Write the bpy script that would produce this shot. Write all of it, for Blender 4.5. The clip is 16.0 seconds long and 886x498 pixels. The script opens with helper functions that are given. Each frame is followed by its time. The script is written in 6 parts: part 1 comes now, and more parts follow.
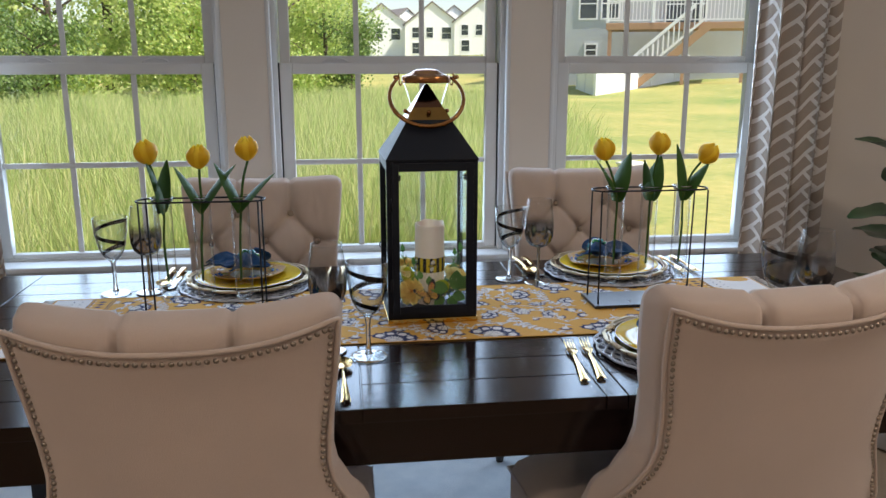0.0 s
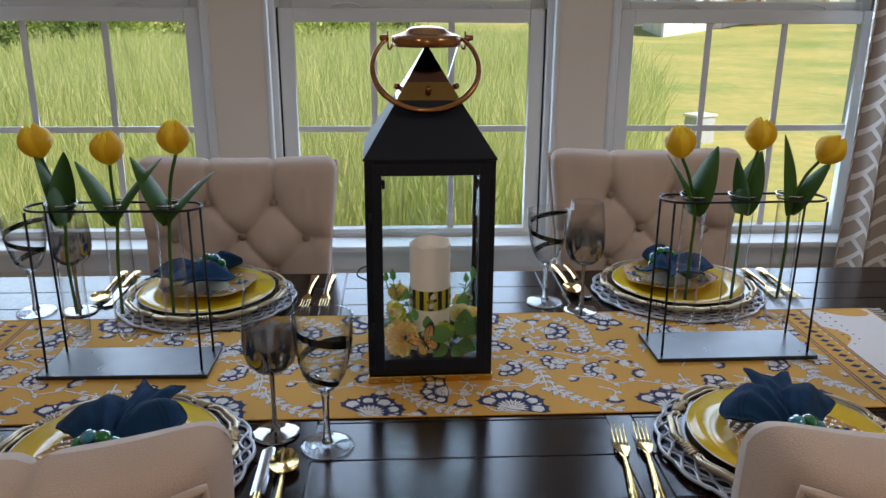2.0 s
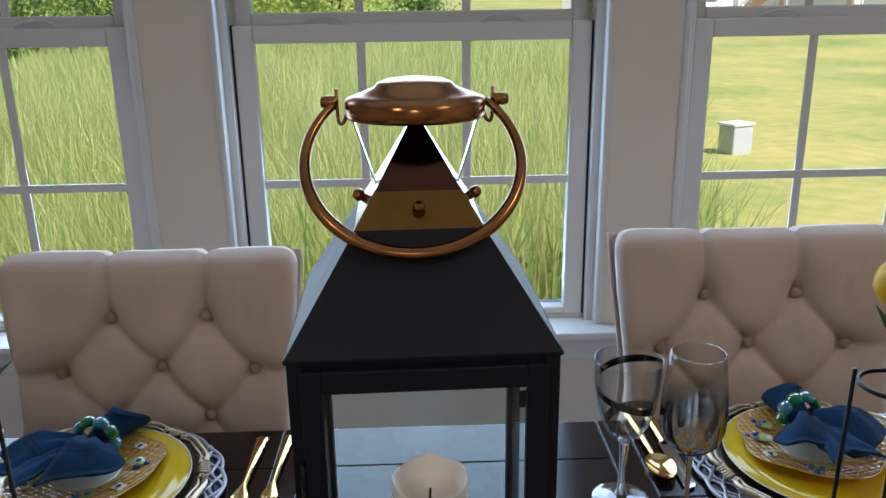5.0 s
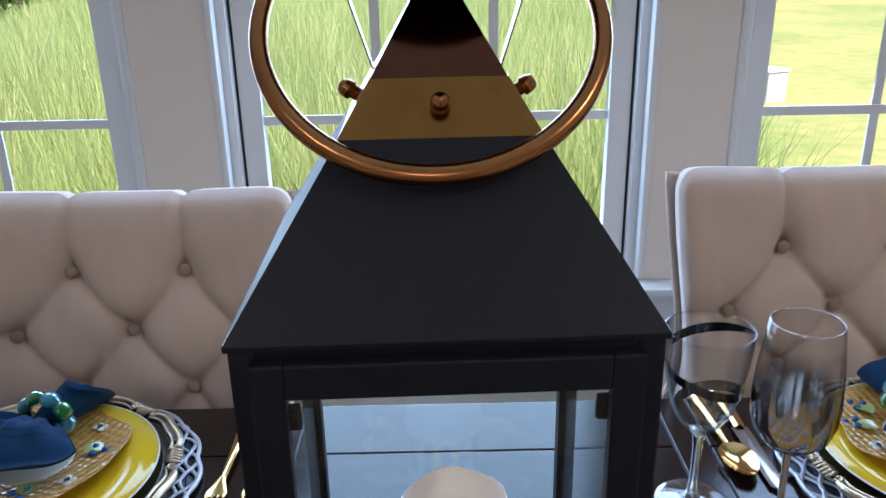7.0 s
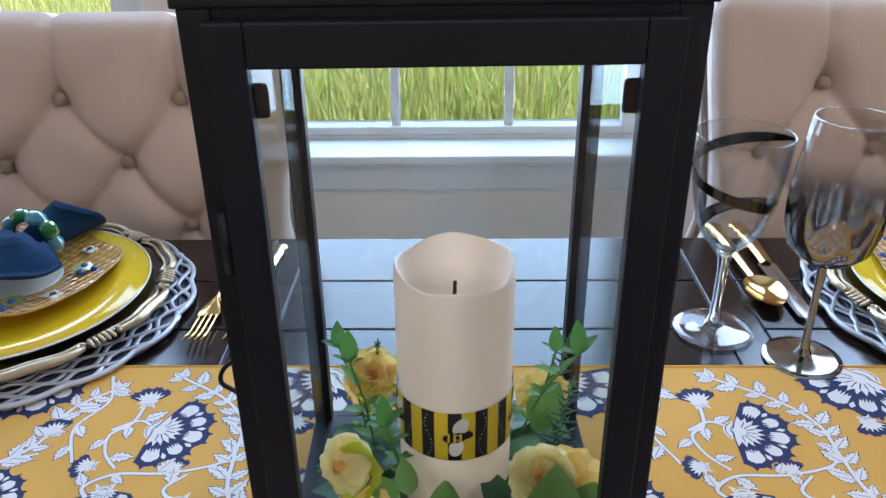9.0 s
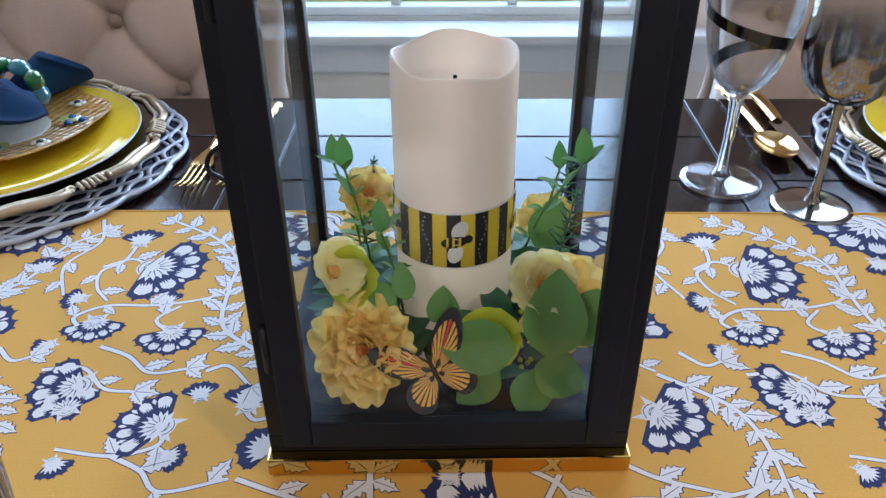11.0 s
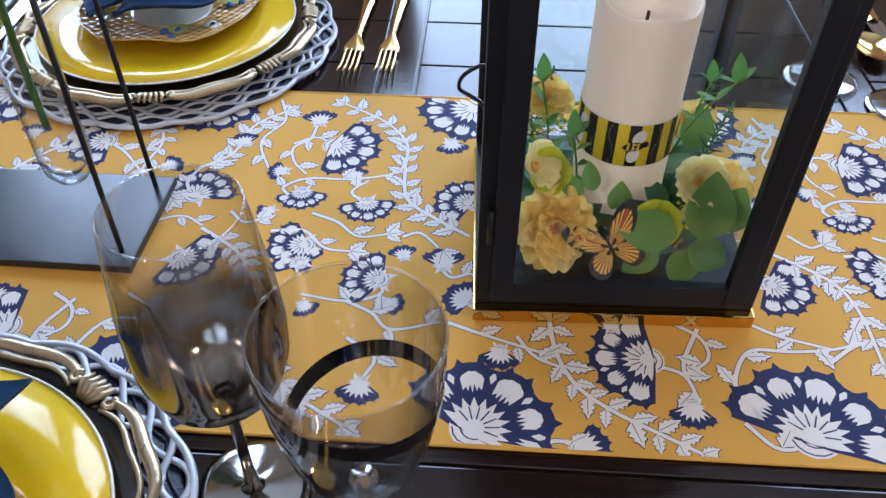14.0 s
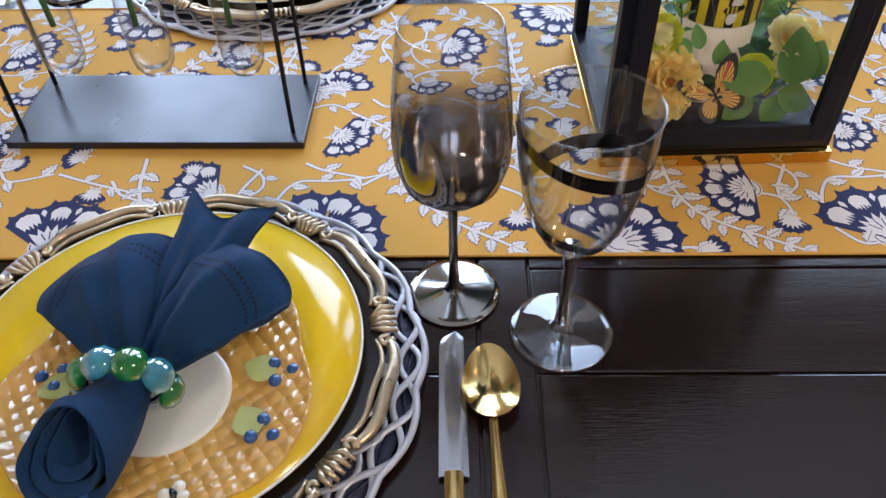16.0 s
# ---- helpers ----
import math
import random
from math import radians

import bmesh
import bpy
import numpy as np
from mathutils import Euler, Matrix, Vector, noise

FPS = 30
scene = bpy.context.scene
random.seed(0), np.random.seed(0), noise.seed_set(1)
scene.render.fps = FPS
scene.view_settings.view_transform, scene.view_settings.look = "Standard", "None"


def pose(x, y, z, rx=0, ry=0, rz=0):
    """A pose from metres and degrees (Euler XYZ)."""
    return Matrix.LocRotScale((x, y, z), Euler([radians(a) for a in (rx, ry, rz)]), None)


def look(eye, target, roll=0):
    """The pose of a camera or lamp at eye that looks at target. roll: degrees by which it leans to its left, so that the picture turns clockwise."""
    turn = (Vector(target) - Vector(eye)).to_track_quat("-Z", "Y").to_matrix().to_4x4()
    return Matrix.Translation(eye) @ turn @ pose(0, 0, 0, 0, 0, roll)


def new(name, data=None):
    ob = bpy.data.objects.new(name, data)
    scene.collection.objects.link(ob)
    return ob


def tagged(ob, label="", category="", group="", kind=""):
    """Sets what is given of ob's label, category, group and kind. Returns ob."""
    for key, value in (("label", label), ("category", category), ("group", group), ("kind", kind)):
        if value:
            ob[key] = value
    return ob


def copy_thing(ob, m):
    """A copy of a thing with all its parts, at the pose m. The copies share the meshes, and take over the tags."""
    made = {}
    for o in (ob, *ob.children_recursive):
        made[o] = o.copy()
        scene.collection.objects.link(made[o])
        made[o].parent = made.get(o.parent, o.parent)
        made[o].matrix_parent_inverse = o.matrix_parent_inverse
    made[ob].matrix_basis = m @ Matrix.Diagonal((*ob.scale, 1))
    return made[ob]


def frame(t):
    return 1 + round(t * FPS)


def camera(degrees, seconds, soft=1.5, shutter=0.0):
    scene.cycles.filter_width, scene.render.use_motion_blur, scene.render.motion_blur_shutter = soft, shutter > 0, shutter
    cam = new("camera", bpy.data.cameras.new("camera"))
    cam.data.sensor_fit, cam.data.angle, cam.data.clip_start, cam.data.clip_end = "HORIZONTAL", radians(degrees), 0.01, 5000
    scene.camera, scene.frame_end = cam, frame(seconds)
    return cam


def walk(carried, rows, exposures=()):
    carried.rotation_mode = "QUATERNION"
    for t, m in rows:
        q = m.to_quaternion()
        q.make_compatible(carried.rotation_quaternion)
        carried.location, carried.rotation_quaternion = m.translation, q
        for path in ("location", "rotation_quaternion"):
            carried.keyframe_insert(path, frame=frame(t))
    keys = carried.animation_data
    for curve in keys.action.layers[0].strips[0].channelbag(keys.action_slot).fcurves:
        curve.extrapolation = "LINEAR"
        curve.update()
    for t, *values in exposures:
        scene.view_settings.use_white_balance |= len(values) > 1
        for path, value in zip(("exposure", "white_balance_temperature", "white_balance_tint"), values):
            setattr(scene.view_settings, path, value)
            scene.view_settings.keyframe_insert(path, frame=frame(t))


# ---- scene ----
cam = camera(58.0, 16.0)
PATH = [
    (0, (0.198, 0.758, 1.338), (0.442, 2.69, 0.88), -0.0),
    (0.5, (0.236, 0.896, 1.341), (0.461, 2.822, 0.849), -0.1),
    (1, (0.299, 1.038, 1.364), (0.491, 2.957, 0.836), -0.2),
    (1.5, (0.34, 1.142, 1.361), (0.478, 3.056, 0.798), 0.6),
    (2, (0.348, 1.279, 1.362), (0.448, 3.185, 0.763), 0.3),
    (2.5, (0.338, 1.412, 1.376), (0.44, 3.314, 0.767), -0.4),
    (3, (0.338, 1.521, 1.384), (0.461, 3.424, 0.784), -1.0),
    (3.5, (0.359, 1.646, 1.386), (0.467, 3.555, 0.799), -0.9),
    (4, (0.393, 1.762, 1.387), (0.467, 3.673, 0.799), -0.4),
    (4.2, (0.4, 1.796, 1.384), (0.453, 3.706, 0.796), -0.4),
    (6.3, (0.369, 2.112, 1.344), (0.435, 4.015, 0.732), -1.5),
    (6.5, (0.378, 2.125, 1.327), (0.423, 4.022, 0.694), -1.2),
    (7, (0.388, 2.14, 1.296), (0.394, 4.013, 0.595), -1.1),
    (7.5, (0.391, 2.148, 1.26), (0.368, 4.0, 0.505), -0.9),
    (8, (0.395, 2.156, 1.227), (0.36, 3.982, 0.414), -1.0),
    (8.5, (0.395, 2.16, 1.202), (0.361, 3.966, 0.342), -0.8),
    (9, (0.395, 2.16, 1.182), (0.358, 3.942, 0.275), -0.7),
    (9.5, (0.395, 2.156, 1.163), (0.357, 3.915, 0.214), -0.8),
    (10, (0.396, 2.15, 1.144), (0.365, 3.884, 0.147), -0.7),
    (10.2, (0.397, 2.149, 1.135), (0.368, 3.869, 0.116), -0.5),
    (12.3, (0.372, 2.137, 1.109), (0.311, 3.753, -0.068), -0.3),
    (12.5, (0.361, 2.131, 1.115), (0.295, 3.731, -0.082), -0.1),
    (13, (0.338, 2.117, 1.141), (0.263, 3.667, -0.122), 0.4),
    (13.5, (0.316, 2.095, 1.175), (0.235, 3.585, -0.157), 0.6),
    (14, (0.29, 2.064, 1.205), (0.207, 3.514, -0.17), 0.4),
    (14.5, (0.257, 2.033, 1.222), (0.173, 3.463, -0.173), -0.1),
    (15, (0.23, 1.99, 1.223), (0.143, 3.403, -0.19), -0.2),
    (15.5, (0.196, 1.938, 1.228), (0.124, 3.34, -0.196), -0.9),
    (16, (0.166, 1.905, 1.217), (0.126, 3.314, -0.202), -1.5),
]
walk(cam, [(t, look(eye, target, roll)) for t, eye, target, roll in PATH], exposures=((0.0, 0.45, 6600, 14), (2.0, 0.22, 6700, 15), (4.2, 0.25, 6600, 14), (6.3, 0.55, 5850, 14), (8.0, 1.06, 5900, 17), (9.0, 1.12, 6150, 17), (12.3, 1.18, 6050, 17), (16.0, 1.28, 6650, 21)))

# ---- light ----
world = bpy.data.worlds.new("sky_world")
scene.world = world
world.use_nodes = True
wn = world.node_tree.nodes
sky = wn.new("ShaderNodeTexSky")
sky.sky_type = "NISHITA"
sky.sun_disc = False
SUN = Vector((0.62, -0.42, 0.95)).normalized()
sky.sun_elevation = math.asin(SUN.z)
sky.sun_rotation = math.atan2(SUN.x, SUN.y)
world.node_tree.links.new(sky.outputs[0], wn["Background"].inputs[0])
wn["Background"].inputs[1].default_value = 0.15


def lamp(name, kind, m, energy, color, size=(1, 1), angle=0.5):
    d = bpy.data.lights.new(name, kind)
    d.energy, d.color = energy, color
    if kind == "AREA":
        d.shape, d.size, d.size_y = "RECTANGLE", size[0], size[1]
    if kind == "SUN":
        d.angle = radians(angle)
    ob = new(name, d)
    ob.matrix_world = m
    return ob


lamp("sun", "SUN", look(SUN * 50, (0, 0, 0)), 5.0, (1.0, 0.95, 0.86))
# sky light that comes in by the three windows
for wx in (-0.654, 0.384, 1.422):
    lamp("window_daylight", "AREA", look((wx, 3.770, 1.35), (wx, 0, 1.0)), 12, (0.54, 0.745, 1.0), (0.70, 1.36))
# warm flush ceiling lamps, assumed out of view and added to fill the room
for lx, ly, watt in ((-0.9, 0.3, 7), (2.0, 1.2, 10), (0.35, -1.4, 13)):
    lamp("ceiling_light_glow", "AREA", look((lx, ly, 2.53), (lx, ly, 0)), watt, (1.0, 0.88, 0.74), (0.34, 0.34))


# ---- materials ----
def mat(name, color, rough=0.5, metal=0.0, var=0.12, scale=8.0, bump=0.0, bscale=60.0, stretch=(1, 1, 1), spec=0.5, coat=0.0, color2=None, sheen=0.0, trans=0.0, subs=0.0, contrast=1.0):
    """A Principled surface with colour drift at two scales and a fine relief."""
    m = bpy.data.materials.new(name)
    m.use_nodes = True
    nt = m.node_tree
    n, l = nt.nodes, nt.links
    b = n["Principled BSDF"]
    b.inputs["Roughness"].default_value = rough
    b.inputs["Metallic"].default_value = metal
    b.inputs["Specular IOR Level"].default_value = spec
    b.inputs["Coat Weight"].default_value = coat
    b.inputs["Coat Roughness"].default_value = 0.08
    b.inputs["Sheen Weight"].default_value = sheen
    b.inputs["Transmission Weight"].default_value = trans
    if subs:
        b.inputs["Subsurface Weight"].default_value = subs
        b.inputs["Subsurface Radius"].default_value = (0.02, 0.012, 0.008)
    tc = n.new("ShaderNodeTexCoord")
    mp = n.new("ShaderNodeMapping")
    mp.inputs["Scale"].default_value = stretch
    l.new(tc.outputs["Object"], mp.inputs["Vector"])
    big = n.new("ShaderNodeTexNoise")
    big.inputs["Scale"].default_value = scale
    big.inputs["Detail"].default_value = 6
    l.new(mp.outputs[0], big.inputs["Vector"])
    fine = n.new("ShaderNodeTexNoise")
    fine.inputs["Scale"].default_value = bscale
    fine.inputs["Detail"].default_value = 4
    l.new(mp.outputs[0], fine.inputs["Vector"])
    mix = n.new("ShaderNodeMix")
    mix.data_type = "RGBA"
    c2 = color2 or tuple(c * (1 - 2.2 * var) for c in color)
    mix.inputs["A"].default_value = (*c2, 1)
    mix.inputs["B"].default_value = (*color, 1)
    add = n.new("ShaderNodeMath")
    add.operation = "MULTIPLY_ADD"
    add.inputs[1].default_value = 0.45
    l.new(fine.outputs["Fac"], add.inputs[0])
    sub = n.new("ShaderNodeMath")
    sub.operation = "MULTIPLY"
    sub.inputs[1].default_value = 0.75
    l.new(big.outputs["Fac"], sub.inputs[0])
    l.new(sub.outputs[0], add.inputs[2])
    cr = n.new("ShaderNodeMath")
    cr.operation = "MULTIPLY_ADD"
    cr.use_clamp = True
    cr.inputs[1].default_value = contrast
    cr.inputs[2].default_value = 0.6 * (1 - contrast)
    l.new(add.outputs[0], cr.inputs[0])
    l.new(cr.outputs[0], mix.inputs["Factor"])
    l.new(mix.outputs["Result"], b.inputs["Base Color"])
    rr = n.new("ShaderNodeMapRange")
    rr.inputs["To Min"].default_value = max(0.0, rough - 0.08)
    rr.inputs["To Max"].default_value = min(1.0, rough + 0.08)
    l.new(big.outputs["Fac"], rr.inputs["Value"])
    l.new(rr.outputs[0], b.inputs["Roughness"])
    if bump:
        bp = n.new("ShaderNodeBump")
        bp.inputs["Strength"].default_value = bump
        bp.inputs["Distance"].default_value = 0.002
        l.new(fine.outputs["Fac"], bp.inputs["Height"])
        l.new(bp.outputs[0], b.inputs["Normal"])
    return m


def thin_glass(name, tint=(1, 1, 1), gloss=0.03, rough=0.0, rim=0.45, edge_gloss=0.75):
    """Clear thin glass: light passes straight, with a Fresnel-driven gloss."""
    m = bpy.data.materials.new(name)
    m.use_nodes = True
    n, l = m.node_tree.nodes, m.node_tree.links
    n.remove(n["Principled BSDF"])
    tr = n.new("ShaderNodeBsdfTransparent")
    edge = n.new("ShaderNodeMix")
    edge.data_type = "RGBA"
    edge.inputs["A"].default_value = (*tint, 1)
    edge.inputs["B"].default_value = (*[c * rim for c in tint], 1)
    l.new(edge.outputs["Result"], tr.inputs[0])
    gl = n.new("ShaderNodeBsdfGlossy")
    gl.inputs["Roughness"].default_value = rough
    lw = n.new("ShaderNodeLayerWeight")
    lw.inputs["Blend"].default_value = 0.5
    pw = n.new("ShaderNodeMath")
    pw.operation = "POWER"
    pw.inputs[1].default_value = 2.5
    l.new(pw.outputs[0], edge.inputs["Factor"])
    l.new(lw.outputs["Facing"], pw.inputs[0])
    fr = n.new("ShaderNodeMath")
    fr.operation = "MULTIPLY_ADD"
    fr.inputs[1].default_value = edge_gloss
    fr.inputs[2].default_value = gloss
    l.new(pw.outputs[0], fr.inputs[0])
    mx = n.new("ShaderNodeMixShader")
    l.new(fr.outputs[0], mx.inputs[0])
    l.new(tr.outputs[0], mx.inputs[1])
    l.new(gl.outputs[0], mx.inputs[2])
    l.new(mx.outputs[0], n["Material Output"].inputs["Surface"])
    return m


M = {}
M["wall"] = mat("wall_paint", (0.70, 0.625, 0.545), 0.75, var=0.03, scale=3, bump=0.15, bscale=220)
M["white"] = mat("white_paint", (0.64, 0.635, 0.62), 0.38, var=0.025, scale=5, bump=0.05, bscale=120)
M["ceiling"] = mat("ceiling_paint", (0.80, 0.79, 0.77), 0.85, var=0.02, bump=0.2, bscale=200)
M["floor"] = mat("oak_floor", (0.30, 0.20, 0.12), 0.4, var=0.2, scale=3, stretch=(1, 12, 1), bump=0.2, bscale=40)
M["rug"] = mat("rug_pile", (0.62, 0.64, 0.64), 0.95, var=0.2, scale=14, bump=0.9, bscale=260, color2=(0.24, 0.32, 0.40), sheen=0.3)
M["table"] = mat("espresso_wood", (0.018, 0.0085, 0.0070), 0.14, var=0.36, scale=9, stretch=(1, 14, 14), bump=0.07, bscale=55, spec=0.5)
M["linen"] = mat("oat_linen", (0.69, 0.54, 0.445), 0.9, var=0.16, scale=4.5, bump=0.6, bscale=700, sheen=0.3)
M["button"] = mat("linen_button", (0.36, 0.27, 0.20), 0.85, var=0.08, bump=0.4, bscale=500, sheen=0.2)
M["nail"] = mat("pewter_nail", (0.36, 0.29, 0.23), 0.48, 1.0, var=0.15, scale=90)
M["leg"] = mat("chair_leg_wood", (0.03, 0.02, 0.015), 0.3, var=0.2, stretch=(8, 8, 1), coat=0.3)
# near-black that stands in for the shade in the sash gaps
M["gap"] = mat("weather_strip", (0.012, 0.011, 0.011), 0.7, var=0.1)
M["blackmetal"] = mat("black_powder_coat", (0.006, 0.008, 0.0145), 0.45, 0.0, var=0.15, scale=14, bump=0.12, bscale=600, spec=0.30)
M["copper"] = mat("antique_copper", (0.45, 0.205, 0.072), 0.22, 1.0, var=0.2, scale=22, color2=(0.20, 0.085, 0.035), bump=0.03, bscale=90)
M["bronze"] = mat("dark_bronze", (0.17, 0.075, 0.045), 0.14, 1.0, var=0.16, scale=22, bump=0.03, bscale=80)
M["plinth"] = mat("polished_brass", (0.74, 0.47, 0.13), 0.09, 1.0, var=0.08, scale=20)
M["oldbrass"] = mat("aged_brass", (0.40, 0.215, 0.055), 0.22, 1.0, var=0.2, scale=18, color2=(0.24, 0.12, 0.035), bump=0.04, bscale=120)
M["glass"] = thin_glass("clear_glass", (0.98, 0.985, 0.985), 0.045, rim=0.42, edge_gloss=0.6)
M["pane"] = thin_glass("lantern_pane", (0.96, 0.98, 0.975), 0.025, rim=0.85, edge_gloss=0.10)
M["windowglass"] = thin_glass("window_glass", (0.99, 0.995, 0.99), 0.01, rim=0.95)
M["runner"] = mat("mustard_cotton", (0.70, 0.37, 0.062), 0.85, var=0.07, scale=7, bump=0.35, bscale=900)
M["cream"] = mat("cream_print", (0.76, 0.73, 0.71), 0.85, var=0.05, scale=60, bump=0.3, bscale=900)
M["navy"] = mat("navy_print", (0.016, 0.024, 0.095), 0.85, var=0.12, scale=60, bump=0.3, bscale=900)
M["grass"] = mat("lawn_grass", (0.47, 0.40, 0.13), 0.95, scale=0.30, bump=0.6, bscale=5, color2=(0.13, 0.24, 0.045), contrast=2.6)


def leafy(name, a, b, rough=0.6, glow=0.35):
    """Leaves and blades, each island of its own shade, with light shining through."""
    m = bpy.data.materials.new(name)
    m.use_nodes = True
    n, l = m.node_tree.nodes, m.node_tree.links
    p = n["Principled BSDF"]
    p.inputs["Roughness"].default_value = rough
    g = n.new("ShaderNodeNewGeometry")
    r = n.new("ShaderNodeMix")
    r.data_type = "RGBA"
    r.inputs["A"].default_value = (*a, 1)
    r.inputs["B"].default_value = (*b, 1)
    l.new(g.outputs["Random Per Island"], r.inputs["Factor"])
    l.new(r.outputs["Result"], p.inputs["Base Color"])
    t = n.new("ShaderNodeBsdfTranslucent")
    l.new(r.outputs["Result"], t.inputs[0])
    mx = n.new("ShaderNodeMixShader")
    mx.inputs[0].default_value = glow
    l.new(p.outputs[0], mx.inputs[1])
    l.new(t.outputs[0], mx.inputs[2])
    l.new(mx.outputs[0], n["Material Output"].inputs["Surface"])
    return m


M["reed"] = leafy("reed_blades", (0.42, 0.56, 0.17), (0.75, 0.72, 0.35), glow=0.5)
M["tree_leaf"] = leafy("tree_leaves", (0.30, 0.46, 0.11), (0.76, 0.80, 0.33), glow=0.55)
M["dark_leaf"] = leafy("dark_leaves", (0.09, 0.17, 0.05), (0.25, 0.36, 0.10))
# glowing cover of the added, unseen ceiling lamps
dm = bpy.data.materials.new("lamp_diffuser")
dm.use_nodes = True
dm.node_tree.nodes["Principled BSDF"].inputs["Emission Color"].default_value = (1.0, 0.88, 0.72, 1)
dm.node_tree.nodes["Principled BSDF"].inputs["Emission Strength"].default_value = 6.0
M["diffuser"] = dm
M["bark"] = mat("bark", (0.13, 0.10, 0.075), 0.9, var=0.25, scale=12, bump=0.8, bscale=40)
M["siding"] = mat("grey_siding", (0.50, 0.53, 0.55), 0.6, var=0.06, scale=0.6, stretch=(0.3, 0.3, 12), bump=0.3, bscale=4)
M["whitesiding"] = mat("white_siding", (0.90, 0.90, 0.89), 0.6, var=0.03, scale=0.6, stretch=(0.3, 0.3, 12), bump=0.3, bscale=4)
M["shingle"] = mat("roof_shingle", (0.30, 0.27, 0.25), 0.9, var=0.15, scale=3, bump=0.4, bscale=20)
M["vinyl"] = mat("white_vinyl", (0.82, 0.83, 0.84), 0.45, var=0.02, scale=2)
M["deckwood"] = mat("deck_wood", (0.48, 0.29, 0.17), 0.7, var=0.15, scale=3, stretch=(1, 10, 10), bump=0.3, bscale=30)
M["darkpane"] = mat("house_window_glass", (0.05, 0.06, 0.075), 0.06, var=0.1, spec=0.8)


# ---- mesh helpers ----
def mesh_ob(name, verts, faces, material, parent=None, label="", smooth=True):
    me = bpy.data.meshes.new(name)
    me.from_pydata([tuple(v) for v in verts], [], faces)
    me.update()
    mats = material if isinstance(material, (list, tuple)) else [material]
    for x in mats:
        me.materials.append(x)
    if smooth:
        me.polygons.foreach_set("use_smooth", [True] * len(me.polygons))
    ob = new(name, me)
    if parent is not None:
        ob.parent = parent
    if label:
        ob["label"] = label
    return ob


def part(name, bm, material, parent=None, label="", smooth=False):
    bmesh.ops.recalc_face_normals(bm, faces=bm.faces)
    me = bpy.data.meshes.new(name)
    bm.to_mesh(me)
    bm.free()
    me.materials.append(material)
    if smooth:
        me.polygons.foreach_set("use_smooth", [True] * len(me.polygons))
    ob = new(name, me)
    if parent is not None:
        ob.parent = parent
    if label:
        ob["label"] = label
    return ob


def box(bm, x0, x1, y0, y1, z0, z1, bevel=0.0, m=None):
    r = bmesh.ops.create_cube(bm, size=1)
    vs = r["verts"]
    bmesh.ops.scale(bm, vec=(x1 - x0, y1 - y0, z1 - z0), verts=vs)
    bmesh.ops.translate(bm, vec=((x0 + x1) / 2, (y0 + y1) / 2, (z0 + z1) / 2), verts=vs)
    if m is not None:
        bmesh.ops.transform(bm, matrix=m, verts=vs)
    if bevel:
        es = list({e for v in vs for e in v.link_edges})
        bmesh.ops.bevel(bm, geom=es, offset=bevel, segments=2, affect="EDGES", profile=0.6)
    return bm


def boxes(*bs, bevel=0.0):
    bm = bmesh.new()
    for b in bs:
        box(bm, *b, bevel=bevel)
    return bm


def thing(name, label, category, m=None, group="", kind=""):
    ob = new(name)
    if m is not None:
        ob.matrix_world = m
    return tagged(ob, label, category, group, kind)


def lathe(profile, seg=40, close=False):
    """Verts and faces of a turned shape from (r, z) pairs."""
    v, f = [], []
    for r, z in profile:
        for i in range(seg):
            a = 2 * math.pi * i / seg
            v.append((r * math.cos(a), r * math.sin(a), z))
    n = len(profile)
    for j in range(n - 1 + int(close)):
        k = (j + 1) % n
        for i in range(seg):
            i2 = (i + 1) % seg
            f.append((j * seg + i, j * seg + i2, k * seg + i2, k * seg + i))
    return v, f


def tube(points, r, seg=8, closed=False):
    """A round rod along points; r is a number or one radius for each point."""
    pts = [Vector(p) for p in points]
    n = len(pts)
    rs = r if isinstance(r, (list, tuple)) else [r] * n
    v, f = [], []
    up = None
    for i, p in enumerate(pts):
        a, b = (pts[(i - 1) % n], pts[(i + 1) % n]) if closed else (pts[max(0, i - 1)], pts[min(n - 1, i + 1)])
        d = (b - a).normalized()
        if up is None:
            up = d.orthogonal().normalized()
        up = (up - d * up.dot(d))
        up = up.normalized() if up.length > 1e-6 else d.orthogonal().normalized()
        side = d.cross(up)
        for k in range(seg):
            t = 2 * math.pi * k / seg
            v.append(p + (up * math.cos(t) + side * math.sin(t)) * rs[i])
    for i in range(n if closed else n - 1):
        j = (i + 1) % n
        for k in range(seg):
            k2 = (k + 1) % seg
            f.append((i * seg + k, i * seg + k2, j * seg + k2, j * seg + k))
    if not closed:
        f.append(tuple(range(seg - 1, -1, -1)))
        f.append(tuple((n - 1) * seg + k for k in range(seg)))
    return v, f


def join(*vf):
    v, f = [], []
    for a, b in vf:
        o = len(v)
        v.extend(a)
        f.extend(tuple(i + o for i in q) for q in b)
    return v, f


def moved(vf, m):
    return [m @ Vector(p) for p in vf[0]], vf[1]


def sheet(fn, nu, nv, closed_u=False):
    """A grid of fn(i/nu, j/nv)."""
    v = [fn(i / nu, j / nv) for j in range(nv + 1) for i in range(nu + (0 if closed_u else 1))]
    w = nu if closed_u else nu + 1
    f = []
    for j in range(nv):
        for i in range(nu):
            i2 = (i + 1) % w
            f.append((j * w + i, j * w + i2, (j + 1) * w + i2, (j + 1) * w + i))
    return v, f


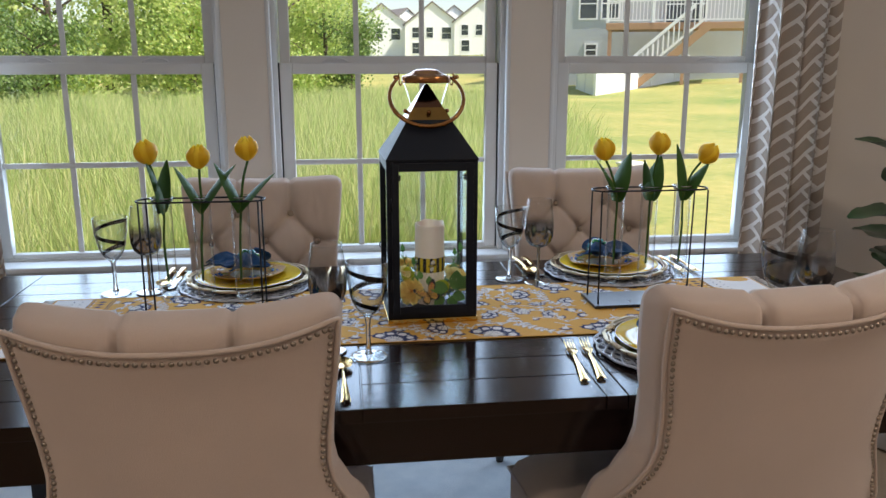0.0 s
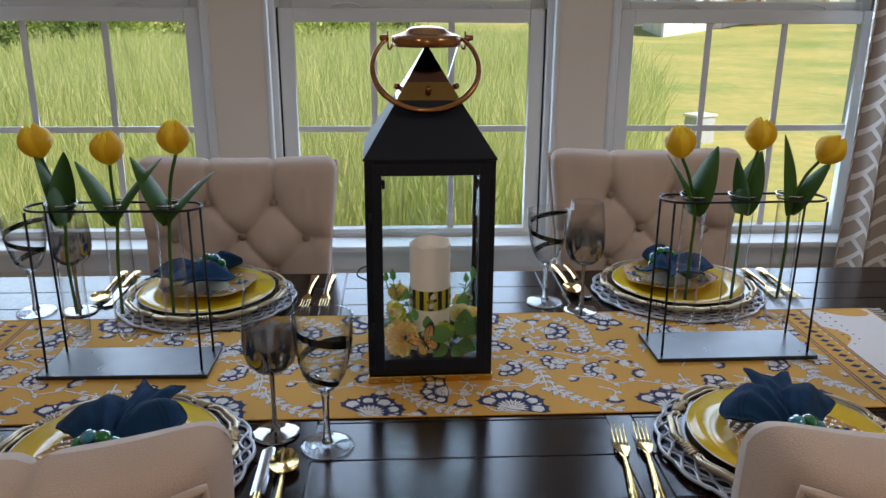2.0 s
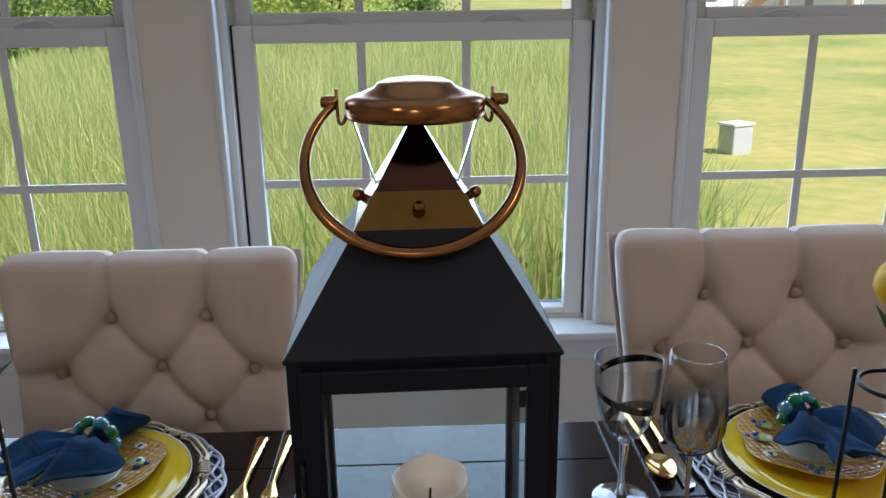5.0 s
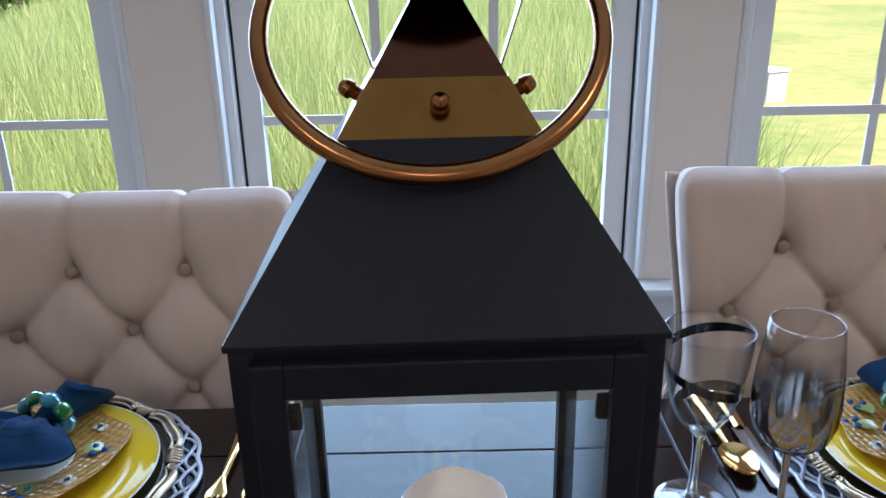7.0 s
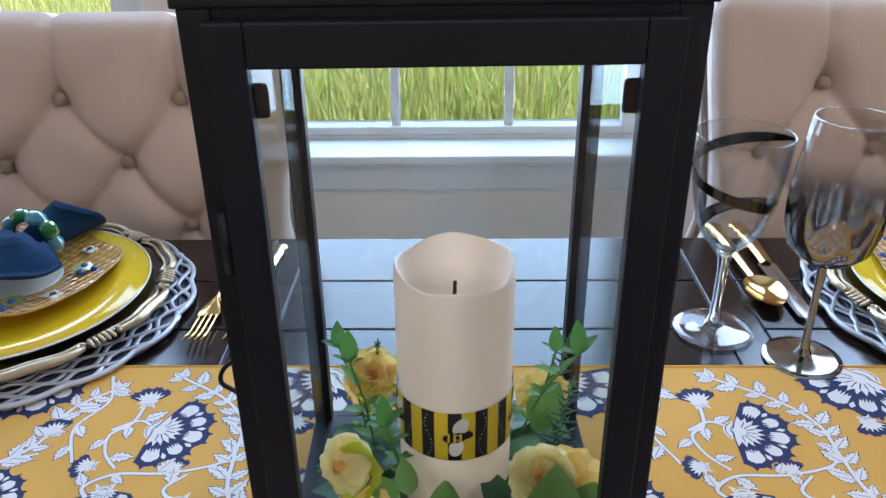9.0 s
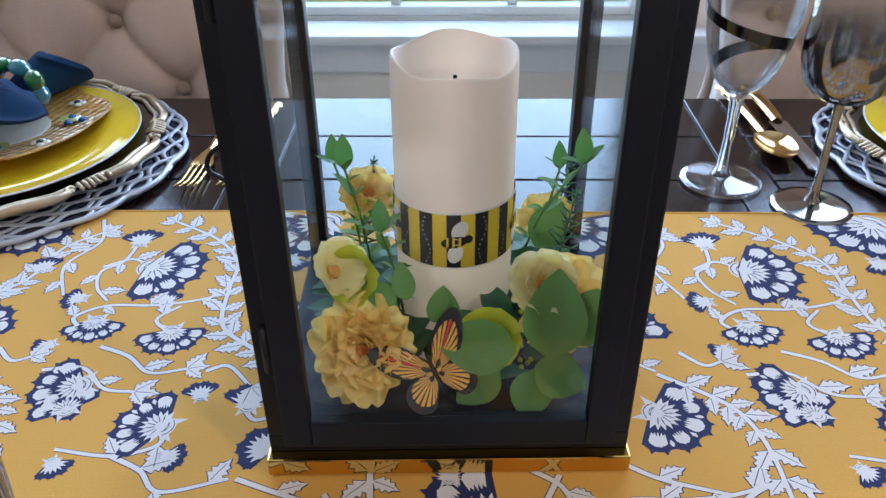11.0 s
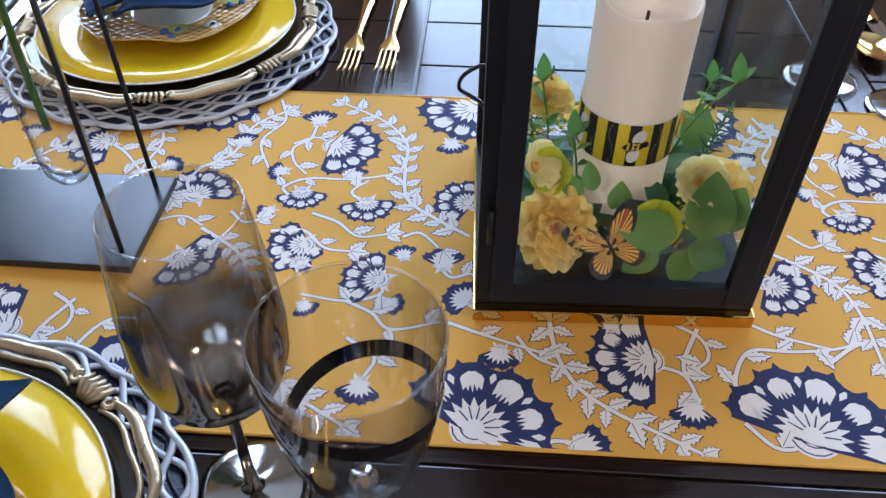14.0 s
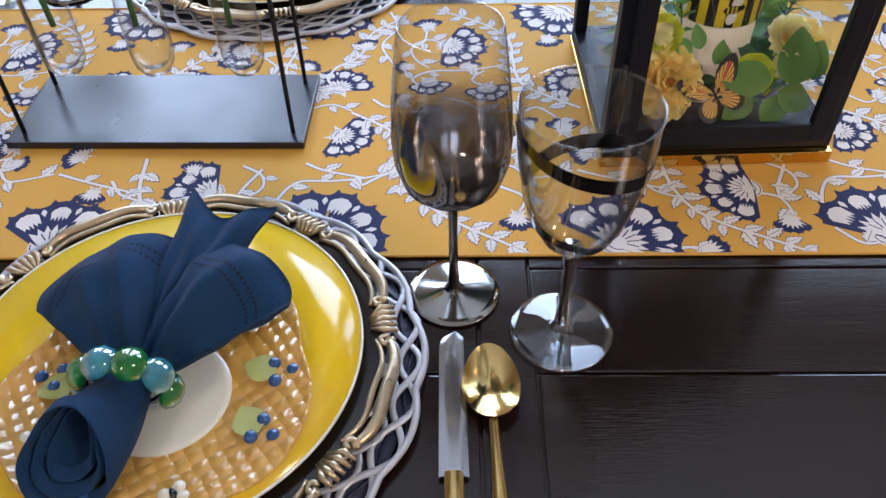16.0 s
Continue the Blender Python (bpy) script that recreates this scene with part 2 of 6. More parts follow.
def spline(keys, n):
    """n + 1 points along a Catmull-Rom curve through keys."""
    k = [Vector(p) for p in keys]
    k = [k[0] * 2 - k[1]] + k + [k[-1] * 2 - k[-2]]
    out = []
    m = len(k) - 3
    for i in range(n + 1):
        s = min(i / n * m, m - 1e-9)
        j = int(s)
        t = s - j
        a, b, c, d = k[j:j + 4]
        out.append(0.5 * (2 * b + (c - a) * t + (2 * a - 5 * b + 4 * c - d) * t * t + (3 * b - a - 3 * c + d) * t ** 3))
    return out


def lerp_table(x, table):
    for (a, b), (c, d) in zip(table, table[1:]):
        if x <= c:
            return b + (d - b) * max(0.0, (x - a) / (c - a))
    return table[-1][1]


TABLE = 0.7624

# ---- the room ----
X0, X1, Y0, Y1, H = -2.7, 3.3, -2.8, 3.74, 2.6
WALL_OUT = 3.90
WINDOWS = ((-0.654, "window_1"), (0.384, "window_2"), (1.422, "window_3"))
HALF, SILL, HEAD = 0.430, 0.585, 2.10
floor = part("floor", boxes((X0, X1, Y0, WALL_OUT, -0.1, 0.0)), M["floor"])
tagged(floor, "brown oak strip floor under the rug", "floor", kind="structure")
ceiling = part("ceiling", boxes((X0, X1, Y0, WALL_OUT, H, H + 0.12)), M["ceiling"])
tagged(ceiling, "plain white painted ceiling", "ceiling", kind="structure")
bs = [(X0, X1, Y1, WALL_OUT, 0, SILL), (X0, X1, Y1, WALL_OUT, HEAD, H)]
edges = [X0] + [e for wx, _ in WINDOWS for e in (wx - HALF, wx + HALF)] + [X1]
for a, b in zip(edges[::2], edges[1::2]):
    bs.append((a, b, Y1, WALL_OUT, SILL, HEAD))
tagged(part("wall_north", boxes(*bs), M["wall"]), "greige painted wall with three windows", "wall", kind="structure")
tagged(part("wall_south", boxes((X0, X1, Y0 - 0.12, Y0, 0, H)), M["wall"]), "greige painted wall", "wall", kind="structure")
tagged(part("wall_east", boxes((X1, X1 + 0.12, Y0, WALL_OUT, 0, H)), M["wall"]), "greige painted wall", "wall", kind="structure")
tagged(part("wall_west", boxes((X0 - 0.12, X0, Y0, WALL_OUT, 0, H)), M["wall"]), "greige painted wall", "wall", kind="structure")
tagged(part("baseboard", boxes((X0, X1, Y1 - 0.016, Y1, 0, 0.13), (X1 - 0.016, X1, Y0, Y1 - 0.016, 0, 0.13), bevel=0.004), M["white"]), "white moulded baseboard", "baseboard", kind="structure")
stool = part("window_stool", boxes((-1.15, 1.92, 3.680, 3.786, 0.598, 0.618), bevel=0.006), M["white"])
tagged(stool, "long white painted window stool under three windows", "window sill", kind="structure")
tagged(part("trim", boxes((-1.12, 1.89, 3.722, 3.7395, 0.528, 0.598), bevel=0.004), M["white"]), "white apron board under the window stool", "trim", kind="structure")

for wx, wname in WINDOWS:
    w = thing(wname, "white vinyl double-hung window with grille bars", "window", Matrix.Translation((wx, 0, 0)), kind="structure")
    # outer frame, set in the opening
    part("window_frame", boxes((-HALF, -HALF + 0.022, 3.765, 3.895, SILL, HEAD), (HALF - 0.022, HALF, 3.765, 3.895, SILL, HEAD), (-HALF + 0.022, HALF - 0.022, 3.765, 3.895, HEAD - 0.03, HEAD), (-HALF + 0.022, HALF - 0.022, 3.788, 3.895, SILL, 0.626), bevel=0.003), M["white"], w)
    part("casing", boxes((-HALF - 0.012, -HALF + 0.004, 3.732, 3.764, 0.619, HEAD + 0.02), (HALF - 0.004, HALF + 0.012, 3.732, 3.764, 0.619, HEAD + 0.02), bevel=0.005), M["white"], w)
    # thin dark strips put in as the shade between sash and jamb
    part("weather_strip", boxes((-HALF + 0.0215, -HALF + 0.027, 3.79, 3.83, 0.626, 1.332), (HALF - 0.027, HALF - 0.0215, 3.79, 3.83, 0.626, 1.332)), M["gap"], w, "near-black strip for the shade in the gap beside the sash")
    g = 0.358
    for nm, y0, z0, z1, gz0, gz1, wide in (("lower_sash", 3.787, 0.6265, 1.332, 0.645, 1.2915, g), ("upper_sash", 3.826, 1.305, 2.07, 1.357, 2.010, g + 0.008)):
        o = HALF - 0.027
        sash = part(nm, boxes((-o, -wide, y0, y0 + 0.034, z0, z1), (wide, o, y0, y0 + 0.034, z0, z1), (-wide, wide, y0, y0 + 0.034, z0, gz0), (-wide, wide, y0, y0 + 0.034, gz1, z1), bevel=0.004), M["white"], w)
        part("pane", boxes((-wide, wide, y0 + 0.017, y0 + 0.019, gz0, gz1)), M["windowglass"], sash).visible_shadow = False
        zc = (gz0 + gz1) / 2
        third = 2 * wide / 3
        for k in (-0.5, 0.5):
            part("grille_bar", boxes((k * third - 0.010, k * third + 0.010, y0 + 0.011, y0 + 0.016, gz0, gz1), bevel=0.002), M["white"], sash)
        part("grille_bar", boxes((-wide, wide, y0 + 0.0095, y0 + 0.0145, zc - 0.010, zc + 0.010), bevel=0.002), M["white"], sash)
    for k in (-0.2, 0.2):
        arc = [(k + 0.045 * math.cos(a), 3.791 + 0.012, 1.332 + 0.016 * math.sin(a)) for a in np.linspace(0, math.pi, 12)]
        mesh_ob("tilt_latch", *tube(arc, 0.0025, 6), M["white"], w)

# fixtures for the added fill lamps; their places are assumed
for lx, ly in ((-0.9, 0.3), (2.0, 1.2), (0.35, -1.4)):
    cl = thing("ceiling_light", "assumed, unseen round flush ceiling light with a white diffuser, added as fill", "ceiling light", Matrix.Translation((lx, ly, H)), group="ceiling lights")
    mesh_ob("rim", *lathe([(0.19, 0.0), (0.20, -0.01), (0.20, -0.045), (0.185, -0.05)], 32), M["nail"], cl)
    mesh_ob("diffuser", *lathe([(0.186, -0.046), (0.15, -0.055), (0.0001, -0.06)], 32), M["diffuser"], cl)

rug = part("rug", boxes((-1.0, 1.8, 1.2, 3.6, 0.0, 0.012), bevel=0.004), M["rug"])
tagged(rug, "pale distressed blue-grey rug under the table", "rug")

# ---- dining table ----
TX0, TX1, TY0, TY1 = -0.735, 1.605, 2.025, 3.015
table = thing("dining_table", "dark espresso wooden plank-top dining table", "table", Matrix.Translation((0.435, 2.52, 0)))
tv = lambda b: (b[0] - 0.435, b[1] - 0.435, b[2] - 2.52, b[3] - 2.52, b[4], b[5])
TT = TABLE - 0.001
part("substrate", boxes(tv((TX0 + 0.01, TX1 - 0.01, TY0 + 0.01, TY1 - 0.01, TT - 0.030, TT - 0.003))), M["table"], table)
lines = [TY0, 2.133, 2.235, 2.335, 2.430, 2.525, 2.620, 2.717, 2.815, 2.911, TY1]
G = 0.0011
for xa, xb in ((TX0 + 0.105, 0.180), (0.220, 0.650), (0.690, TX1 - 0.105)):
    for ya, yb in zip(lines, lines[1:]):
        part("plank", boxes(tv((xa + G, xb - G, ya + G, yb - G, TT - 0.026, TT)), bevel=0.0012), M["table"], table)
for xa, xb in ((TX0, TX0 + 0.105), (0.180, 0.220), (0.650, 0.690), (TX1 - 0.105, TX1)):
    part("plank", boxes(tv((xa + G, xb - G, TY0, TY1, TT - 0.026, TT)), bevel=0.0012), M["table"], table, "crosswise end board")
part("apron", boxes(tv((TX0 + 0.03, TX1 - 0.03, TY0 + 0.022, TY0 + 0.045, 0.645, TT - 0.0305)), tv((TX0 + 0.03, TX1 - 0.03, TY1 - 0.045, TY1 - 0.022, 0.645, TT - 0.0305)), tv((TX0 + 0.03, TX0 + 0.053, TY0 + 0.045, TY1 - 0.045, 0.645, TT - 0.0305)), tv((TX1 - 0.053, TX1 - 0.03, TY0 + 0.045, TY1 - 0.045, 0.645, TT - 0.0305)), bevel=0.002), M["table"], table)
for xa in (TX0 + 0.054, TX1 - 0.144):
    for ya in (TY0 + 0.046, TY1 - 0.136):
        part("leg", boxes(tv((xa, xa + 0.09, ya, ya + 0.09, 0.012, TT - 0.0305)), bevel=0.006), M["table"], table)


# ---- upholstered chairs ----
def half_width(z):
    return lerp_table(z, ((0.40, 0.280), (0.56, 0.288), (0.62, 0.268), (0.66, 0.242), (0.70, 0.222), (0.74, 0.215), (0.80, 0.218), (0.90, 0.230), (1.05, 0.241)))


def top_z(u):
    return 0.996 + 0.016 * abs(u) ** 2.2 - 0.030 * abs(u) ** 22 - 0.008 * math.exp(-((abs(u) - 0.33) / 0.035) ** 2)


BUTTONS = [(-0.077, 0.894), (0.077, 0.894), (-0.154, 0.813), (0.0, 0.813), (0.154, 0.813), (-0.077, 0.732), (0.077, 0.732), (-0.154, 0.651), (0.0, 0.651), (0.154, 0.651)]
FOLDS = [((-0.077, 0.894), (-0.080, 1.04)), ((0.077, 0.894), (0.080, 1.04)), ((-0.154, 0.651), (-0.154, 0.4)), ((0, 0.651), (0, 0.4)), ((0.154, 0.651), (0.154, 0.4))]
for a in BUTTONS:
    for b in BUTTONS:
        if a[1] > b[1] + 0.01 and abs(a[0] - b[0]) < 0.1 and a[1] - b[1] < 0.1:
            FOLDS.append((a, b))
for a, b in (((-0.154, 0.813), (-0.25, 0.826)), ((0.154, 0.813), (0.25, 0.826)), ((-0.154, 0.651), (-0.27, 0.655)), ((0.154, 0.651), (0.27, 0.655))):
    FOLDS.append((a, b))


def seg_dist(px, pz, a, b):
    dx, dz = b[0] - a[0], b[1] - a[1]
    t = max(0.0, min(1.0, ((px - a[0]) * dx + (pz - a[1]) * dz) / (dx * dx + dz * dz)))
    return math.hypot(px - a[0] - t * dx, pz - a[1] - t * dz)


def tuft(x, z):
    d = min(seg_dist(x, z, a, b) for a, b in FOLDS)
    e = min(math.hypot(x - a, z - b) for a, b in BUTTONS)
    return 0.019 * math.exp(-(d / 0.011)) + 0.026 * math.exp(-(e / 0.020) ** 1.3) + 0.0012 * noise.noise((x * 60, z * 22, 0.0))


def back_y(z, x=0.0):
    """The middle surface of the back: it leans away and wraps forward at its sides."""
    return -0.20 * (z - 0.80) + 0.045 * min(1.1, abs(x) / 0.235) ** 2.5


def build_chair():
    chair = thing("dining_chair", "oat linen button-tufted dining chair with nailhead trim", "chair", group="chairs round the table")
    Z0 = 0.42

    def front(s, t):
        u = 2 * s - 1
        z = Z0 + (top_z(u) - Z0) * t
        x = u * half_width(z)
        e = (1 - abs(u) ** 14) ** 0.5 * (1 - t ** 40) ** 0.5 if t < 1 else 0.0
        y = back_y(z, x) - 0.030 + 0.036 * e
        if e > 0.05:
            y -= tuft(x, z) * e
        return (x * (0.985 + 0.015 * e), y, z)

    def rear(s, t):
        u = 1 - 2 * s
        z = Z0 + (top_z(u) - Z0) * t
        x = u * half_width(z)
        e = (1 - abs(u) ** 12) ** 0.5 * (1 - t ** 26) ** 0.5 if t < 1 else 0.0
        crease = 0.0
        if z > 0.92:
            crease = 0.024 * (math.exp(-abs(x - 0.078) / 0.006) + math.exp(-abs(x + 0.078) / 0.006))
        y = back_y(z, x) - 0.030 - (0.058 - crease) * e - 0.012 * e * max(0.0, (z - 0.88) / 0.1)
        return (x * (0.985 + 0.015 * e), y, z)

    mesh_ob("backrest", *join(sheet(front, 96, 96), sheet(rear, 60, 60)), M["linen"], chair)

    # flat rear panel with its welt and nailheads
    def edge_top(u):
        return 0.950 + 0.034 * abs(u) ** 2.4

    def ry(z, x=0.0):
        return back_y(z, x) - 0.0915 - 0.008 * max(0.0, (z - 0.88) / 0.1)

    def panel(s, t):
        u = 2 * s - 1
        z = Z0 + 0.02 + (edge_top(u) - Z0 - 0.02) * t
        return (u * (half_width(z) - 0.011), ry(z, u * (half_width(z) - 0.011)) - 0.003 + 0.008 * (abs(u) > 0.999) + 0.008 * (t == 1), z)

    mesh_ob("back_panel", *sheet(panel, 40, 40), M["linen"], chair)
    path = []
    for t in np.linspace(0, 1, 40):
        z = Z0 + 0.02 + (edge_top(1) - Z0 - 0.02) * t
        path.append((-(half_width(z) - 0.010), ry(z, half_width(z) - 0.010) - 0.001, z))
    for u in np.linspace(-1, 1, 40)[1:-1]:
        z = edge_top(u) + 0.001
        path.append((u * (half_width(z) - 0.010), ry(z, u * (half_width(z) - 0.010)) - 0.001, z))
    for p in reversed(path[:40]):
        path.append((-p[0], p[1], p[2]))
    mesh_ob("welt", *tube(path, 0.0042, 6), M["linen"], chair)
    heads = []
    run = 0.0
    inner = [Vector((p[0] * 0.955, p[1] - 0.003 - (0.004 if abs(p[0]) > 0.15 else 0.0), p[2] - (0.012 if i > 38 and i < 78 else 0.0))) for i, p in enumerate(path)]
    inner = [p for i, p in enumerate(inner) if not (p.z > edge_top(p.x / 0.21) - 0.008 and (i < 40 or i > 77))]
    dome = [(0.0001, 0.0030), (0.0024, 0.0023), (0.0038, 0.0008), (0.0043, 0.0)]
    for a, b in zip(inner, inner[1:]):
        L = (b - a).length
        while run < L:
            p = a + (b - a) * (run / L)
            heads.append(moved(lathe(dome, 8), Matrix.Translation(p) @ pose(0, 0, 0, 90, 0, 0)))
            run += 0.0118
        run -= L
    mesh_ob("nailhead_trim", *join(*heads), M["nail"], chair, "row of pewter nailheads")
    bt = [(0.0001, 0.006), (0.005, 0.0052), (0.0085, 0.003), (0.0095, 0.0)]
    for x, z in BUTTONS:
        b = mesh_ob("button", *lathe(bt, 14), M["button"], chair)
        b.matrix_basis = pose(x, back_y(z, x) + 0.006 - 0.024, z, -90, 0, 0)

    # seat with a crowned top and piped edge
    def seat(s, t):
        u, v = 2 * s - 1, 2 * t - 1
        e = (1 - abs(u) ** 8) ** 0.5 * (1 - abs(v) ** 8) ** 0.5
        return (u * (0.285 + 0.004 * e), 0.205 + v * 0.265, 0.44 + 0.055 * e + 0.012 * (1 - u * u) * (1 - v * v))

    mesh_ob("seat", *sheet(seat, 30, 30), M["linen"], chair)
    part("seat_frame", box(bmesh.new(), -0.282, 0.282, -0.055, 0.468, 0.34, 0.4405, bevel=0.012), M["linen"], chair, smooth=False)
    rim = [(0.284 * a, 0.205 + 0.264 * b, 0.4405) for a, b in ((-1, -1), (-1, 1), (1, 1), (1, -1))]
    mesh_ob("piping", *tube([rim[0], rim[1], rim[2], rim[3]], 0.005, 6, True), M["linen"], chair)
    for x in (-0.235, 0.235):
        for y, lean in ((-0.02, -0.05), (0.43, 0.0)):
            prof = [(0.013, 0.012), (0.016, 0.05), (0.021, 0.25), (0.023, 0.34)]
            l = mesh_ob("leg", *lathe(prof, 12), M["leg"], chair, "dark tapered wooden leg")
            l.matrix_basis = Matrix.Translation((x, y, 0)) @ Matrix.Shear("XY", 4, (0, 0)) @ Matrix(((1, 0, 0, 0), (0, 1, lean * -3, lean), (0, 0, 1, 0), (0, 0, 0, 1)))
    return chair


chair = build_chair()
chair.matrix_world = pose(-0.040, 1.942, 0)
for m in (pose(0.884, 1.942, 0, 0, 0, 6.0), pose(-0.037, 3.118, 0, 0, 0, 180), pose(0.936, 3.132, 0, 0, 0, 180) @ Matrix.Diagonal((1, 1, 1.012, 1))):
    copy_thing(chair, m)

# ---- outdoors ----
GZ = -0.25


def ground_z(x, y):
    far = max(0.0, y - 26.0)
    return GZ + 0.10 * noise.noise((x * 0.08, y * 0.08, 3.0)) + 0.022 * far + 0.055 * max(0.0, min(x, 40) - 11) * min(1.0, max(0.0, (y - 10) / 20))


def ground_pt(s, t):
    x = 420 * (2 * s - 1) ** 3 + 30 * (2 * s - 1)
    y = 3.95 + 60 * t + 900 * t ** 4 if t > 0 else -60.0
    return (x, y, ground_z(x, y) if y < 120 else GZ + 2.2)


tagged(mesh_ob("ground", *sheet(ground_pt, 120, 90), M["grass"]), "sunlit mown lawn, patchy green and straw", "lawn", kind="structure")

rng = random.Random(4)


def in_reeds(x, y):
    edge = 2.2 + 0.17 * (y - 6) + 0.5 * math.sin(y * 0.7)
    return x < edge and y < lerp_table(x / (y - 0.7), ((-0.6, 9.0), (-0.50, 13.0), (-0.40, 18.5), (-0.09, 21.0), (0.0, 23.0))) + 1.2 * math.sin(x * 1.3)


v, f = [], []
count = 0
while count < 110000:
    y = 5.2 + 17.0 * rng.random() ** 1.2
    x = rng.uniform(-0.62 * y - 1.5, 0.34 * y + 1.0)
    if not in_reeds(x, y):
        continue
    count += 1
    z = ground_z(x, y)
    patch = 0.8 + 0.35 * noise.noise((x * 0.35, y * 0.35, 7))
    h = rng.uniform(0.65, 1.32) * patch
    wd = rng.uniform(0.0032, 0.0075) * (0.7 + y / 20)
    a = rng.uniform(-0.7, 0.7)
    ca, sa = math.cos(a) * wd, math.sin(a) * wd
    lx, ly = rng.gauss(0, 0.14), rng.gauss(0, 0.14)
    o = len(v)
    for t, k in ((0, 1.0), (0.55, 0.9)):
        px, py = x + lx * h * t * t, y + ly * h * t * t
        v += [(px - ca * k, py - sa * k, z + h * t), (px + ca * k, py + sa * k, z + h * t)]
    v.append((x + lx * h * 1.2, y + ly * h * 1.2, z + h))
    f += [(o, o + 1, o + 3, o + 2), (o + 2, o + 3, o + 4)]
reeds = mesh_ob("reeds", v, f, M["reed"], smooth=False)
tagged(reeds, "dense bed of tall green and straw reeds", "reeds", kind="stuff")


def build_tree(name, height, spread, leaf_mat, label, n, seed, low=0.12, leaf=0.20):
    r = random.Random(seed)
    t = thing(name, label, "tree")
    trunk = spline([(0, 0, -0.2), (0.1, 0.05, height * 0.3), (-0.1, 0.1, height * 0.6), (0.05, 0, height * 0.92)], 10)
    vf = [tube(trunk, [0.16 * height / 8 * (1 - 0.85 * i / 10) for i in range(11)], 8)]
    tips = []
    for i in range(16):
        hz = height * r.uniform(low + 0.05, 0.92)
        base = trunk[min(10, int(hz / (height * 0.92) * 10))]
        a = r.uniform(0, 6.283)
        reach = spread * (0.45 + 0.6 * math.sin(math.pi * min(1, hz / height * 0.9 + 0.08))) * r.uniform(0.5, 1.0)
        tip = base + Vector((math.cos(a) * reach, math.sin(a) * reach, reach * r.uniform(0.15, 0.55)))
        vf.append(tube(spline([base, (base + tip) / 2 + Vector((0, 0, 0.1 * reach)), tip], 5), [0.05, 0.045, 0.036, 0.028, 0.018, 0.01], 5))
        tips += [tip, (base + tip) / 2 + Vector((0, 0, 0.15)), base * 0.25 + tip * 0.75]
    tips.append(trunk[-1])
    mesh_ob("trunk", *join(*vf), M["bark"], t)
    v, f = [], []
    for _ in range(n):
        c = r.choice(tips)
        d = Vector((r.gauss(0, 1), r.gauss(0, 1), r.gauss(0, 0.8))) * (spread * 0.20)
        p = c + d
        if p.z < height * low:
            p.z = height * low + r.random() * 0.4
        nrm = Vector((r.gauss(0, 1), r.gauss(0, 1), r.gauss(0.4, 1))).normalized()
        a = nrm.orthogonal().normalized() * leaf * r.uniform(0.5, 1.1)
        b = nrm.cross(a).normalized() * leaf * r.uniform(0.3, 0.7)
        o = len(v)
        v += [p - a, p + b, p + a, p - b]
        f.append((o, o + 1, o + 2, o + 3))
    mesh_ob("crown", v, f, leaf_mat, t, smooth=False)
    return t


tree_a = build_tree("tree", 10.5, 3.3, M["tree_leaf"], "tall leafy green tree behind the reeds", 19000, 11, low=0.03, leaf=0.10)
tree_b = build_tree("tree", 8.0, 2.9, M["tree_leaf"], "broad light-green tree behind the reeds", 16000, 12, low=0.02, leaf=0.10)
bush = build_tree("bush", 3.4, 2.0, M["dark_leaf"], "dark green rounded shrub at the wood's edge", 5000, 13, low=0.02, leaf=0.10)
for i, (ob, x, y, s, rz) in enumerate(((tree_a, -17, 31, 1.0, 0), (tree_a, -12.5, 30, 1.1, 80), (tree_b, -9, 28.5, 1.0, 0), (tree_a, -6.2, 33, 1.0, 200), (tree_b, -4.6, 29, 0.85, 120), (tree_b, -2.2, 31, 0.95, 30), (tree_a, -21, 34, 1.1, 140), (tree_b, -14.5, 27.0, 0.9, 250), (tree_b, -0.4, 34, 0.75, 300), (tree_b, -1.4, 39, 0.62, 190), (tree_a, -9.5, 37, 1.15, 10), (tree_a, -2.5, 41, 0.95, 310), (tree_b, -18.5, 28, 0.8, 60), (bush, -10.6, 24.0, 0.8, 0), (bush, -8.4, 25.5, 0.75, 90), (bush, -12.8, 23.0, 0.9, 200), (bush, 0.6, 31.5, 0.8, 20), (tree_b, -4.5, 60, 0.8, 45), (tree_a, 1.5, 118, 0.9, 0), (tree_a, -1.5, 70, 1.0, 70))):
    m = Matrix.Translation((x, y, ground_z(x, y))) @ Matrix.Rotation(radians(rz), 4, "Z") @ Matrix.Diagonal((s, s, s, 1))
    if ob.matrix_world.translation.length < 0.01 and ob.get("set") is None:
        ob.matrix_world = m
        ob["set"] = 1
    else:
        c = copy_thing(ob, Matrix.Translation((x, y, ground_z(x, y))) @ Matrix.Rotation(radians(rz), 4, "Z"))
        c.scale = (s, s, s)


